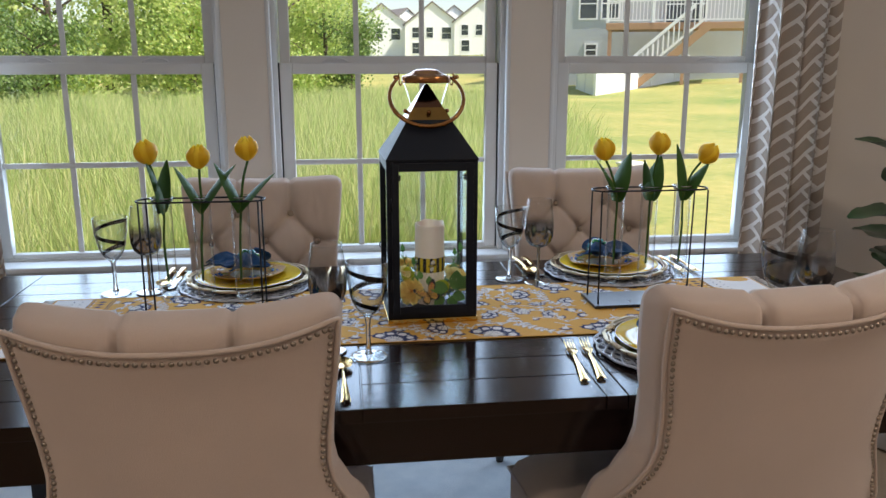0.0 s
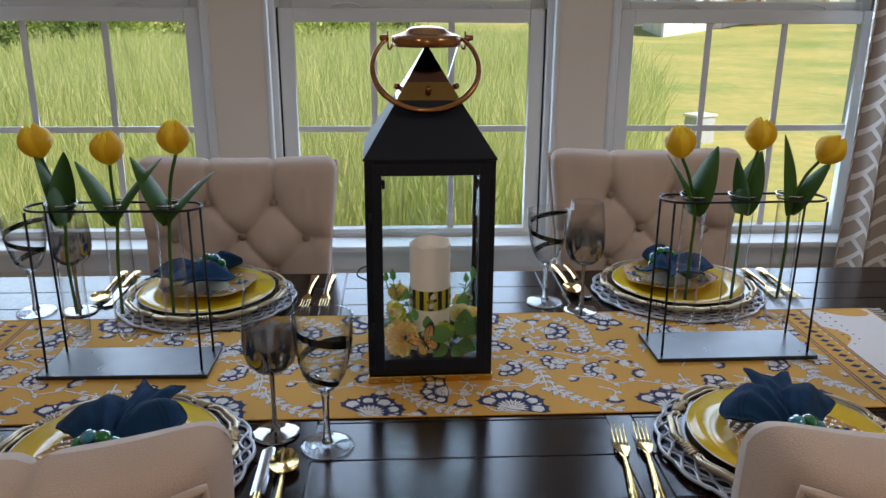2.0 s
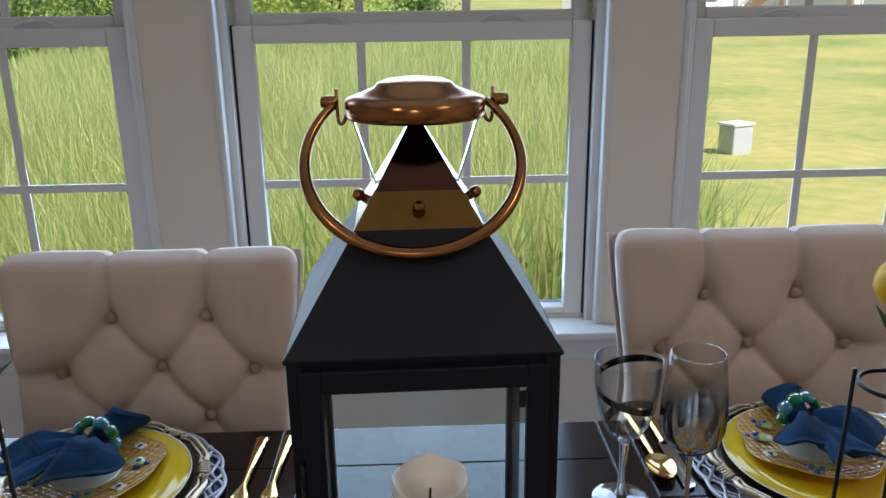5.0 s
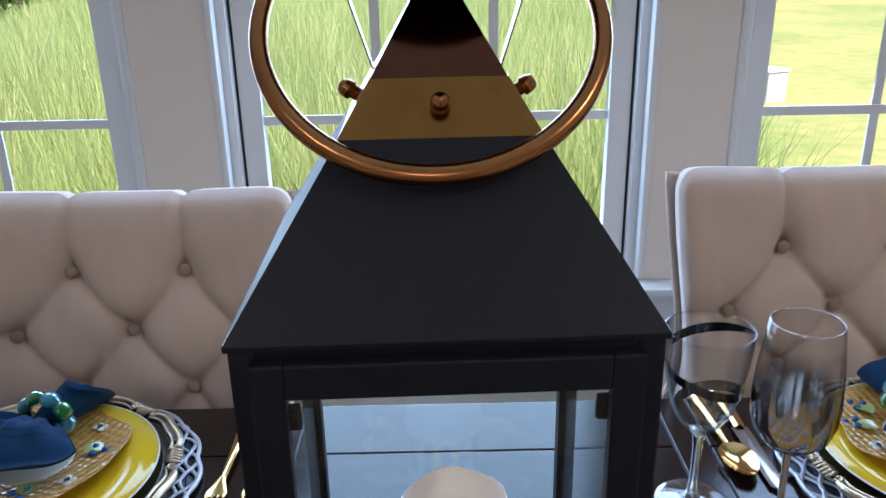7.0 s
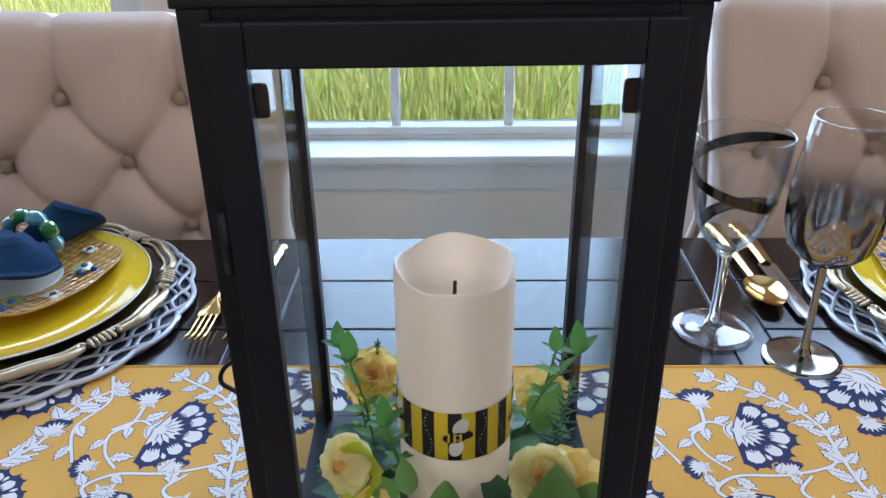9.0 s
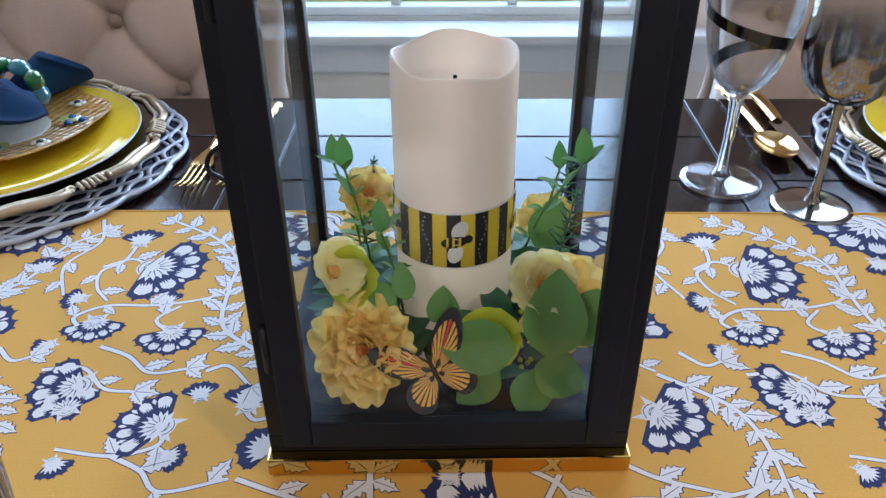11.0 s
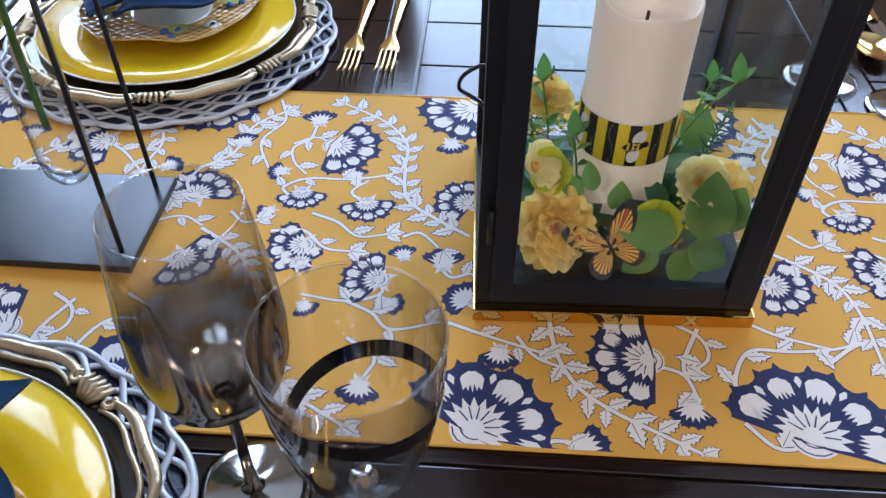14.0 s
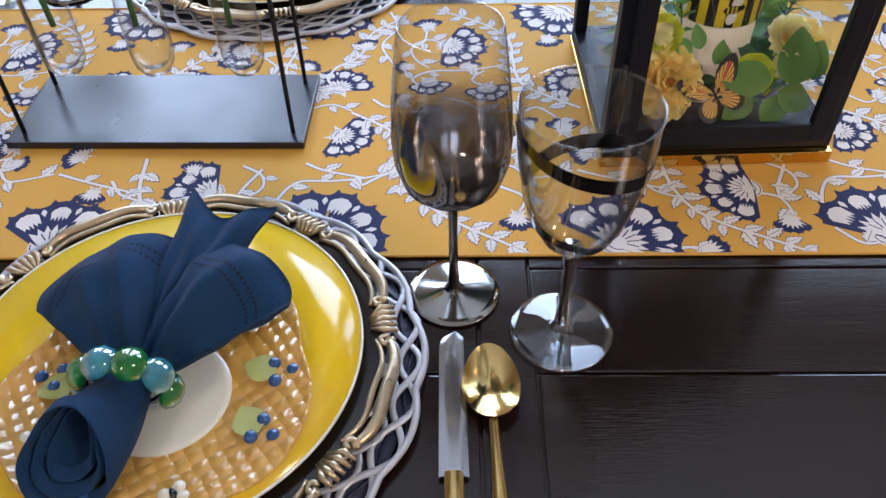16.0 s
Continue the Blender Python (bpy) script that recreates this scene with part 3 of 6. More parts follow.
def build_house(name, label, x, y, rz, w, d, h, rise, wall_mat, wins):
    """A gabled house, its gable to local -y; wins: (x, z, w, h) on that front."""
    z = ground_z(x, y) - 0.3
    t = thing(name, label, "house", pose(x, y, z, 0, 0, rz))
    bm = boxes((-w / 2, w / 2, 0, d, 0, h))
    a = [bm.verts.new(p) for p in ((-w / 2, 0, h), (w / 2, 0, h), (0, 0, h + rise), (-w / 2, d, h), (w / 2, d, h), (0, d, h + rise))]
    for q in ((0, 1, 2), (3, 5, 4), (0, 2, 5, 3), (1, 4, 5, 2)):
        bm.faces.new([a[i] for i in q])
    part("wall", bm, wall_mat, t)
    k = (w / 2 + 0.35) / (w / 2)
    for sgn in (-1, 1):
        e = (sgn * w / 2 * k, h - rise * (k - 1) + 0.06)
        pr = [(0, h + rise + 0.06), e, (e[0], e[1] + 0.16), (0, h + rise + 0.24)]
        v = [(p[0], yy, p[1]) for yy in (-0.3, d + 0.3) for p in pr]
        mesh_ob("roof", v, [(0, 1, 2, 3), (7, 6, 5, 4), (0, 4, 5, 1), (1, 5, 6, 2), (2, 6, 7, 3), (3, 7, 4, 0)], M["shingle"], t, smooth=False)
    for wx, wz, ww, wh in wins:
        fr = part("window", boxes((wx - ww / 2 - 0.08, wx - ww / 2, -0.06, 0.0, wz - 0.08, wz + wh + 0.08), (wx + ww / 2, wx + ww / 2 + 0.08, -0.06, 0.0, wz - 0.08, wz + wh + 0.08), (wx - ww / 2, wx + ww / 2, -0.06, 0, wz - 0.08, wz), (wx - ww / 2, wx + ww / 2, -0.06, 0, wz + wh, wz + wh + 0.08), (wx - ww / 2, wx + ww / 2, -0.05, 0, wz + wh / 2 - 0.03, wz + wh / 2 + 0.03)), M["vinyl"], t)
        part("pane", boxes((wx - ww / 2, wx + ww / 2, -0.02, -0.004, wz, wz + wh)), M["darkpane"], fr)
    return t


def build_deck(x, y, rz, w, d, top, stair):
    """A raised deck with a white railing; a stair goes down along the front when asked."""
    z = ground_z(x, y) - 0.1
    t = thing("deck", "raised wooden deck with white railing" + (" and a stair" if stair else ""), "deck", pose(x, y, z, 0, 0, rz))
    part("platform", boxes((0, w, 0, d, top - 0.3, top), bevel=0.02), M["deckwood"], t)
    for px in (0.1, w * 0.55, w - 0.25):
        part("post", boxes((px, px + 0.16, 0.06, 0.22, 0, top - 0.3)), M["deckwood"], t)
    part("railing", boxes((0, w, 0.0, 0.07, top + 0.92, top + 1.0), (0, w, 0.01, 0.06, top + 0.08, top + 0.14), *[(px, px + 0.12, -0.02, 0.10, top, top + 1.05) for px in np.linspace(0, w - 0.12, 4)]), M["vinyl"], t)
    part("balusters", boxes(*[(px, px + 0.04, 0.015, 0.055, top + 0.14, top + 0.92) for px in np.arange(0.2, w - 0.1, 0.16)]), M["vinyl"], t)
    if stair:
        run, n = top * 1.15, 11
        for side in (-0.08, -1.02):
            st = bmesh.new()
            ln = math.hypot(run, top)
            # local x runs down the flight, local -z stands up from it
            mm = Matrix.Translation((w * 0.72, side, top)) @ Matrix.Rotation(math.atan2(top, -run), 4, "Y")
            box(st, 0, ln, -0.04, 0.04, 0.0, 0.32, m=mm)
            part("stringer", st, M["deckwood"], t)
            st = bmesh.new()
            box(st, 0, ln, -0.035, 0.035, -0.95, -0.85, m=mm)
            box(st, 0, ln, -0.025, 0.025, -0.22, -0.14, m=mm)
            part("handrail", st, M["vinyl"], t)
            part("balusters", boxes(*[(w * 0.72 - run * k - 0.02, w * 0.72 - run * k + 0.02, side - 0.02, side + 0.02, top * (1 - k) + 0.2, top * (1 - k) + 1.05) for k in np.linspace(0.04, 0.96, 16)]), M["vinyl"], t)
        for i in range(n):
            k = i / n
            part("tread", boxes((w * 0.72 - run * k - 0.3, w * 0.72 - run * k, -1.0, -0.1, top * (1 - k) - 0.24, top * (1 - k) - 0.20)), M["deckwood"], t)
    return t


build_house("house", "grey-sided house with a raised deck", 15.6, 40.0, -24, 9.0, 10, 6.6, 3.0, M["siding"], ((-3.2, 3.4, 0.8, 1.4), (-2.1, 3.4, 0.8, 1.4), (-3.0, 1.6, 0.5, 0.5), (1.5, 3.0, 1.8, 2.0)))
build_deck(12.4, 37.6, -24, 6.2, 3.0, 3.05, True)
build_house("house", "white-sided house behind its neighbour", 14.5, 56, -15, 9.0, 10, 6.8, 3.2, M["whitesiding"], ((-3, 3.6, 0.9, 1.4), (-1.5, 3.6, 0.9, 1.4), (2, 3.4, 1.6, 1.8)))
build_deck(10.6, 52.0, -15, 4.5, 3.0, 2.6, False)
build_house("house", "grey-sided house at the end of the lawn", 25.5, 42, -28, 9.0, 10, 6.6, 3.0, M["siding"], ((-3.3, 3.2, 0.9, 1.5),))
for x, y, rz in ((7.0, 132, -8), (12.5, 150, 20), (14.6, 128, -10), (20.5, 146, -4), (22.0, 126, -14), (29.0, 140, -18), (3.2, 158, 0)):
    build_house("house", "distant white-sided house in a sunlit row", x, y, rz, 8.5, 11, 5.0, 3.2, M["whitesiding"], ((-2.6, 3.0, 1.0, 1.5), (-0.4, 3.0, 1.0, 1.5), (2.2, 2.8, 1.4, 1.7), (-2.5, 0.6, 1.2, 1.6)))

# white vinyl fence
fence = thing("fence", "white vinyl fence round the neighbouring yard", "fence")
F = [Vector((11.4, 38.5, 0)), Vector((10.7, 33.5, 0)), Vector((16.2, 38.5, 0)), Vector((24.5, 44.5, 0))]
for k, (a, b) in enumerate(zip(F, F[1:])):
    L = (b - a).length
    n = max(1, round(L / 2.2))
    ang = math.degrees(math.atan2(b.y - a.y, b.x - a.x))
    for i in range(n):
        p = a + (b - a) * (i / n)
        z = ground_z(p.x, p.y) - 0.05
        m = pose(p.x, p.y, z, 0, 0, ang)
        bay = L / n
        ps = part("post", boxes((-0.06, 0.06, -0.06, 0.06, 0, 1.42), bevel=0.01), M["vinyl"], fence)
        ps.matrix_basis = m
        if k < 2:
            pb = part("panel", boxes((0.06, bay - 0.06, -0.02, 0.02, 0.06, 1.22), (0.06, bay - 0.06, -0.035, 0.035, 1.22, 1.34), (0.06, bay - 0.06, -0.035, 0.035, 0.0, 0.12)), M["vinyl"], fence)
        else:
            pb = part("panel", boxes((0.06, bay - 0.06, -0.035, 0.035, 1.16, 1.26), (0.06, bay - 0.06, -0.035, 0.035, 0.1, 0.2), *[(q, q + 0.09, -0.02, 0.02, 0.05, 1.30) for q in np.arange(0.1, bay - 0.12, 0.17)]), M["vinyl"], fence)
        pb.matrix_basis = m
bx, by = 3.80, 10.4
ub = thing("utility_box", "small white utility box on the lawn", "utility box", pose(bx, by, ground_z(bx, by) - 0.02, 0, 0, 25))
part("housing", boxes((-0.14, 0.14, -0.11, 0.11, 0, 0.32), bevel=0.02), M["siding"], ub)
part("lid", boxes((-0.155, 0.155, -0.125, 0.125, 0.32, 0.35), bevel=0.015), M["vinyl"], ub)

# ---- more materials ----
M["plate"] = mat("yellow_glazed_china", (0.80, 0.52, 0.012), 0.14, var=0.04, scale=5, coat=0.2, spec=0.5)
M["plate_rim"] = mat("white_china_rim", (0.80, 0.76, 0.62), 0.15, var=0.03, coat=0.5)
M["charger"] = mat("black_lacquer", (0.012, 0.010, 0.010), 0.16, var=0.15, scale=20, coat=0.4)
M["champagne"] = mat("champagne_gold_leaf", (0.66, 0.52, 0.34), 0.30, 0.85, var=0.22, scale=60, bump=0.2, bscale=260)
M["silver"] = mat("silver_vinyl", (0.60, 0.62, 0.68), 0.34, 0.25, var=0.10, scale=40, bump=0.2, bscale=300)
M["navyweave"] = mat("navy_vinyl", (0.012, 0.014, 0.040), 0.35, var=0.15, scale=50, bump=0.4, bscale=300)
M["stitch"] = mat("hem_holes", (0.002, 0.004, 0.010), 0.9, var=0.1)
M["napkin"] = mat("navy_linen", (0.011, 0.048, 0.120), 0.95, var=0.15, scale=25, bump=0.5, bscale=1200, sheen=0.06, spec=0.15)
M["gold"] = mat("polished_gold", (0.80, 0.56, 0.22), 0.13, 1.0, var=0.08, scale=40)
M["steel"] = mat("polished_steel", (0.50, 0.50, 0.51), 0.16, 1.0, var=0.06, scale=40)
M["pewterfoot"] = mat("smoked_chrome", (0.36, 0.345, 0.32), 0.10, 1.0, var=0.08, scale=30)
M["satinblack"] = mat("satin_black_metal", (0.009, 0.011, 0.018), 0.30, 0.0, var=0.1, scale=30, bump=0.06, bscale=500, spec=0.62)
M["swirl"] = mat("black_enamel", (0.006, 0.006, 0.008), 0.12, var=0.1, coat=0.4)
M["wax"] = mat("ivory_wax", (0.89, 0.835, 0.76), 0.45, var=0.03, scale=12, subs=0.15)
# the candle is an electric one and glows faintly through its wax
M["wax"].node_tree.nodes["Principled BSDF"].inputs["Emission Color"].default_value = (1.0, 0.70, 0.52, 1)
M["wax"].node_tree.nodes["Principled BSDF"].inputs["Emission Strength"].default_value = 0.06
M["wick"] = mat("black_wick", (0.01, 0.01, 0.01), 0.8)
M["stripe_y"] = mat("yellow_paper", (0.82, 0.60, 0.03), 0.55, var=0.06, scale=40)
M["stripe_k"] = mat("black_paper", (0.010, 0.010, 0.013), 0.55, var=0.1, scale=40)
M["paperwhite"] = mat("white_paper", (0.82, 0.81, 0.78), 0.6, var=0.03)
M["petal"] = leafy("tulip_petal", (0.84, 0.53, 0.015), (0.92, 0.66, 0.035), 0.5, 0.35)
M["petal2"] = leafy("pale_yellow_petal", (0.96, 0.66, 0.17), (0.97, 0.80, 0.33), 0.6, 0.40)
M["cream_petal"] = leafy("cream_petal", (0.96, 0.86, 0.42), (0.97, 0.90, 0.55), 0.6, 0.40)
M["petal3"] = leafy("apricot_petal", (0.95, 0.46, 0.13), (0.96, 0.62, 0.22), 0.6, 0.45)
M["lime"] = leafy("lime_petal", (0.52, 0.6, 0.04), (0.72, 0.7, 0.08), 0.6, 0.45)
M["tulip_leaf"] = mat("tulip_leaf", (0.045, 0.12, 0.018), 0.55, var=0.16, scale=18, stretch=(6, 6, 1), bump=0.2, bscale=120, spec=0.25)
M["silk_leaf"] = leafy("silk_leaf", (0.075, 0.21, 0.045), (0.20, 0.38, 0.10), 0.6, 0.4)
M["silk_dark"] = leafy("dark_silk_leaf", (0.04, 0.13, 0.07), (0.10, 0.24, 0.11), 0.6, 0.3)
M["ficus"] = mat("fiddle_leaf", (0.02, 0.06, 0.014), 0.35, var=0.2, scale=9, bump=0.2, bscale=30)
M["wing"] = mat("orange_wing", (0.86, 0.46, 0.10), 0.6, var=0.14, scale=60)
M["wing_red"] = mat("red_wing_spot", (0.70, 0.06, 0.04), 0.6)
M["bead_g"] = mat("green_glass_bead", (0.0, 0.30, 0.05), 0.03, coat=0.5, var=0.4, scale=120, trans=0.25)
M["bead_b"] = mat("blue_glass_bead", (0.05, 0.42, 0.56), 0.03, coat=0.5, var=0.4, scale=120, trans=0.25)
M["berry"] = mat("blue_berry_glaze", (0.02, 0.10, 0.30), 0.15, coat=0.5)
M["glazeleaf"] = mat("pale_green_glaze", (0.45, 0.50, 0.16), 0.15, coat=0.5)
M["pot"] = mat("stoneware_pot", (0.55, 0.53, 0.50), 0.6, var=0.08, bump=0.2)


def smoke_glass():
    """Clear bowl with a mirrored smoke coating that thins out towards the rim."""
    m = thin_glass("smoke_glass", (0.94, 0.935, 0.93), 0.04, rim=0.5, edge_gloss=0.45)
    n, l = m.node_tree.nodes, m.node_tree.links
    out = n["Material Output"]
    clear = out.inputs["Surface"].links[0].from_socket
    met = n.new("ShaderNodeBsdfGlossy")
    met.inputs[0].default_value = (0.42, 0.40, 0.385, 1)
    met.inputs["Roughness"].default_value = 0.11
    dark = n.new("ShaderNodeBsdfTransparent")
    dark.inputs[0].default_value = (0.12, 0.11, 0.105, 1)
    film = n.new("ShaderNodeMixShader")
    film.inputs[0].default_value = 0.78
    l.new(dark.outputs[0], film.inputs[1])
    l.new(met.outputs[0], film.inputs[2])
    tc = n.new("ShaderNodeTexCoord")
    sp = n.new("ShaderNodeSeparateXYZ")
    l.new(tc.outputs["Object"], sp.inputs[0])
    mr = n.new("ShaderNodeMapRange")
    mr.interpolation_type = "SMOOTHSTEP"
    mr.inputs["From Min"].default_value = 0.184
    mr.inputs["From Max"].default_value = 0.138
    mr.inputs["To Max"].default_value = 0.97
    l.new(sp.outputs["Z"], mr.inputs["Value"])
    mx = n.new("ShaderNodeMixShader")
    l.new(mr.outputs[0], mx.inputs[0])
    l.new(clear, mx.inputs[1])
    l.new(film.outputs[0], mx.inputs[2])
    l.new(mx.outputs[0], out.inputs["Surface"])
    return m


M["smoke"] = smoke_glass()


def honey_glaze():
    """Amber glaze over pressed honeycomb cells."""
    m = mat("honeycomb_glaze", (0.72, 0.40, 0.09), 0.12, var=0.12, scale=14, coat=0.7, color2=(0.50, 0.25, 0.05))
    n, l = m.node_tree.nodes, m.node_tree.links
    tc = n.new("ShaderNodeTexCoord")
    vo = n.new("ShaderNodeTexVoronoi")
    vo.inputs["Scale"].default_value = 105
    vo.inputs["Randomness"].default_value = 0.25
    l.new(tc.outputs["Object"], vo.inputs["Vector"])
    bp = n.new("ShaderNodeBump")
    bp.invert = True
    bp.inputs["Strength"].default_value = 0.9
    bp.inputs["Distance"].default_value = 0.004
    l.new(vo.outputs["Distance"], bp.inputs["Height"])
    l.new(bp.outputs[0], n["Principled BSDF"].inputs["Normal"])
    l.new(bp.outputs[0], n["Principled BSDF"].inputs["Coat Normal"])
    return m


M["honey"] = honey_glaze()


def curtain_cloth():
    """Taupe cloth with an off-white interlocking fret, woven along its own width and height."""
    m = mat("fret_curtain", (0.48, 0.40, 0.33), 0.9, var=0.08, scale=30, bump=0.4, bscale=600, sheen=0.2)
    n, l = m.node_tree.nodes, m.node_tree.links
    N = 3.0

    def op(kind, a, b=None):
        x = n.new("ShaderNodeMath")
        x.operation = kind
        for k, s in enumerate((a, b)):
            if s is None:
                continue
            if isinstance(s, (int, float)):
                x.inputs[k].default_value = s
            else:
                l.new(s, x.inputs[k])
        return x.outputs[0]

    uv = n.new("ShaderNodeUVMap")
    uv.uv_map = "cloth"
    sp = n.new("ShaderNodeSeparateXYZ")
    l.new(uv.outputs[0], sp.inputs[0])
    a = op("ADD", sp.outputs[0], sp.outputs[1])
    b = op("SUBTRACT", sp.outputs[1], sp.outputs[0])
    i, j = op("FLOOR", a), op("FLOOR", b)
    d = op("FLOORED_MODULO", op("SUBTRACT", i, j), 2 * N)
    hz = op("LESS_THAN", d, N - 0.5)
    fa, fb = op("SUBTRACT", a, i), op("SUBTRACT", b, j)
    lh = op("ADD", fa, d)
    lv = op("ADD", fb, op("SUBTRACT", 2 * N - 1, d))
    inv = op("SUBTRACT", 1.0, hz)
    X = op("ADD", op("MULTIPLY", hz, lh), op("MULTIPLY", inv, lv))
    Y = op("ADD", op("MULTIPLY", hz, fb), op("MULTIPLY", inv, fa))
    e = op("MINIMUM", op("MINIMUM", X, op("SUBTRACT", N, X)), op("MINIMUM", Y, op("SUBTRACT", 1.0, Y)))
    line = op("LESS_THAN", e, 0.135)
    mx = n.new("ShaderNodeMix")
    mx.data_type = "RGBA"
    p = n["Principled BSDF"]
    base = p.inputs["Base Color"].links[0].from_socket
    l.new(line, mx.inputs["Factor"])
    l.new(base, mx.inputs["A"])
    mx.inputs["B"].default_value = (0.84, 0.81, 0.77, 1)
    l.new(mx.outputs["Result"], p.inputs["Base Color"])
    return m


M["curtain"] = curtain_cloth()


def build_curtain(x0, x1, label):
    """A hanging panel with deep folds from the ceiling rod to the floor."""
    t = thing("curtain", label, "curtain", Matrix.Translation(((x0 + x1) / 2, 3.66, 0)))
    w, nu, nv = x1 - x0, 130, 30
    zt = 2.42

    def at(s, q):
        z = 0.02 + (zt - 0.02) * q
        amp = 0.036 + 0.006 * math.sin(3 * q)
        ph = s * math.pi * 2 * 3.5 + 0.25 * math.sin(q * 2.2)
        pull = 1.0 - 0.10 * math.sin(math.pi * q) * 0.5
        return ((s - 0.5) * w * pull + 0.010 * math.sin(2 * ph), amp * math.sin(ph) + 0.006 * math.sin(ph * 2.7 + q * 4), z)

    ob = mesh_ob("panel", *sheet(at, nu, nv), M["curtain"], t)
    me = ob.data
    uvl = me.uv_layers.new(name="cloth")
    cell = 0.050
    arc = [0.0]
    for i in range(nu):
        p, q = me.vertices[i].co, me.vertices[i + 1].co
        arc.append(arc[-1] + (p - q).length)
    for lp in me.loops:
        uvl.data[lp.index].uv = (arc[lp.vertex_index % (nu + 1)] / cell / 1.414, me.vertices[lp.vertex_index].co.z / cell / 1.414)
    mesh_ob("rod", *tube([(-w / 2 - 0.08, 0, zt + 0.01), (w / 2 + 0.08, 0, zt + 0.01)], 0.012, 10), M["blackmetal"], t)
    return t


build_curtain(1.735, 2.070, "taupe curtain with an off-white interlocking fret pattern")
build_curtain(-1.36, -0.985, "taupe curtain with an off-white interlocking fret pattern")


# ---- fiddle-leaf plant ----
def leaf_vf(L, W, bend=0.2, fold=0.25, n=8, tip=1.0, wave=0.0):
    """A leaf along +y from the origin, its face up."""
    def at(s, t):
        u = 2 * s - 1
        w = W * math.sin(math.pi * min(1, t ** 0.8 * 0.97 + 0.02)) ** 0.8
        return (u * w, L * t, fold * abs(u) * w - bend * L * t * t + wave * W * math.sin(t * 14 + u * 2) * abs(u))
    return sheet(at, 4, n)


plant = thing("potted_plant", "fiddle-leaf fig with large dark leaves in a pot", "plant", pose(2.15, 3.18, 0))
mesh_ob("pot", *lathe([(0.10, 0.0), (0.13, 0.02), (0.16, 0.30), (0.165, 0.32), (0.15, 0.32), (0.14, 0.27), (0.001, 0.27)], 24), M["pot"], plant)
mesh_ob("trunk", *tube(spline([(0, 0, 0.26), (0.01, 0.02, 0.6), (-0.01, 0, 1.0)], 8), 0.012, 8), M["bark"], plant)
rp = random.Random(8)
for i in range(16):
    z = 0.46 + 0.034 * i
    a = 150 + i * 137.5 + rp.uniform(-15, 15)
    lf = mesh_ob("leaf", *leaf_vf(0.26, 0.125, 0.25, 0.2, 10, wave=0.06), M["ficus"], plant)
    lf.matrix_basis = pose(0, 0, z, rp.uniform(15, 50), 0, a)

# ---- table runner with its block print ----
RX0, RX1, RY0, RY1 = -0.510, 1.290, 2.348, 2.750
runner = thing("table_runner", "mustard cotton table runner printed with navy and white flowers", "table runner")


def cloth_z(x, y):
    return TABLE + 0.0012 + 0.0007 * noise.noise((x * 7, y * 9, 1.0))


mesh_ob("cloth", *sheet(lambda s, t: (RX0 + (RX1 - RX0) * s, RY0 + (RY1 - RY0) * t, cloth_z(RX0 + (RX1 - RX0) * s, RY0 + (RY1 - RY0) * t)), 160, 40), M["runner"], runner)
mesh_ob("hem", *join(*[tube([(RX0, y, TABLE + 0.001), (RX1, y, TABLE + 0.001)], 0.0013, 6) for y in (RY0, RY1)]), M["runner"], runner)

prints = {"white": ([], []), "navy": ([], [])}


LIMX = [RX0 + 0.003, RX1 - 0.003]


def on_cloth(x, y):
    return min(max(x, LIMX[0]), LIMX[1]), min(max(y, RY0 + 0.002), RY1 - 0.002)


def stamp(kind, pts, lift):
    """A flat printed shape (a fan round its first point), cut off at the cloth's edges."""
    v, f = prints[kind]
    if max(p[0] for p in pts) < LIMX[0] or min(p[0] for p in pts) > LIMX[1]:
        return
    pts = [on_cloth(p[0], p[1]) for p in pts]
    o = len(v)
    v.extend((x, y, cloth_z(x, y) + lift * 0.3) for x, y in pts)
    for i in range(1, len(pts) - 1):
        f.append((o, o + i, o + i + 1))


def ribbon(pts, w, kind, lift):
    v, f = prints[kind]
    if max(p.x for p in pts) < LIMX[0] or min(p.x for p in pts) > LIMX[1]:
        return
    o = len(v)
    n = len(pts)
    for i, p in enumerate(pts):
        a, b = pts[max(0, i - 1)], pts[min(n - 1, i + 1)]
        d = (b - a).normalized()
        ww = w * (1 - 0.30 * i / n)
        for s in (-1, 1):
            x, y = on_cloth(p.x - d.y * ww * s, p.y + d.x * ww * s)
            v.append((x, y, cloth_z(x, y) + lift * 0.3))
    for i in range(n - 1):
        f.append((o + 2 * i, o + 2 * i + 1, o + 2 * i + 3, o + 2 * i + 2))


def local(x, y, a):
    c, s = math.cos(a), math.sin(a)
    return lambda p, q: (x + c * p - s * q, y + s * p + c * q)


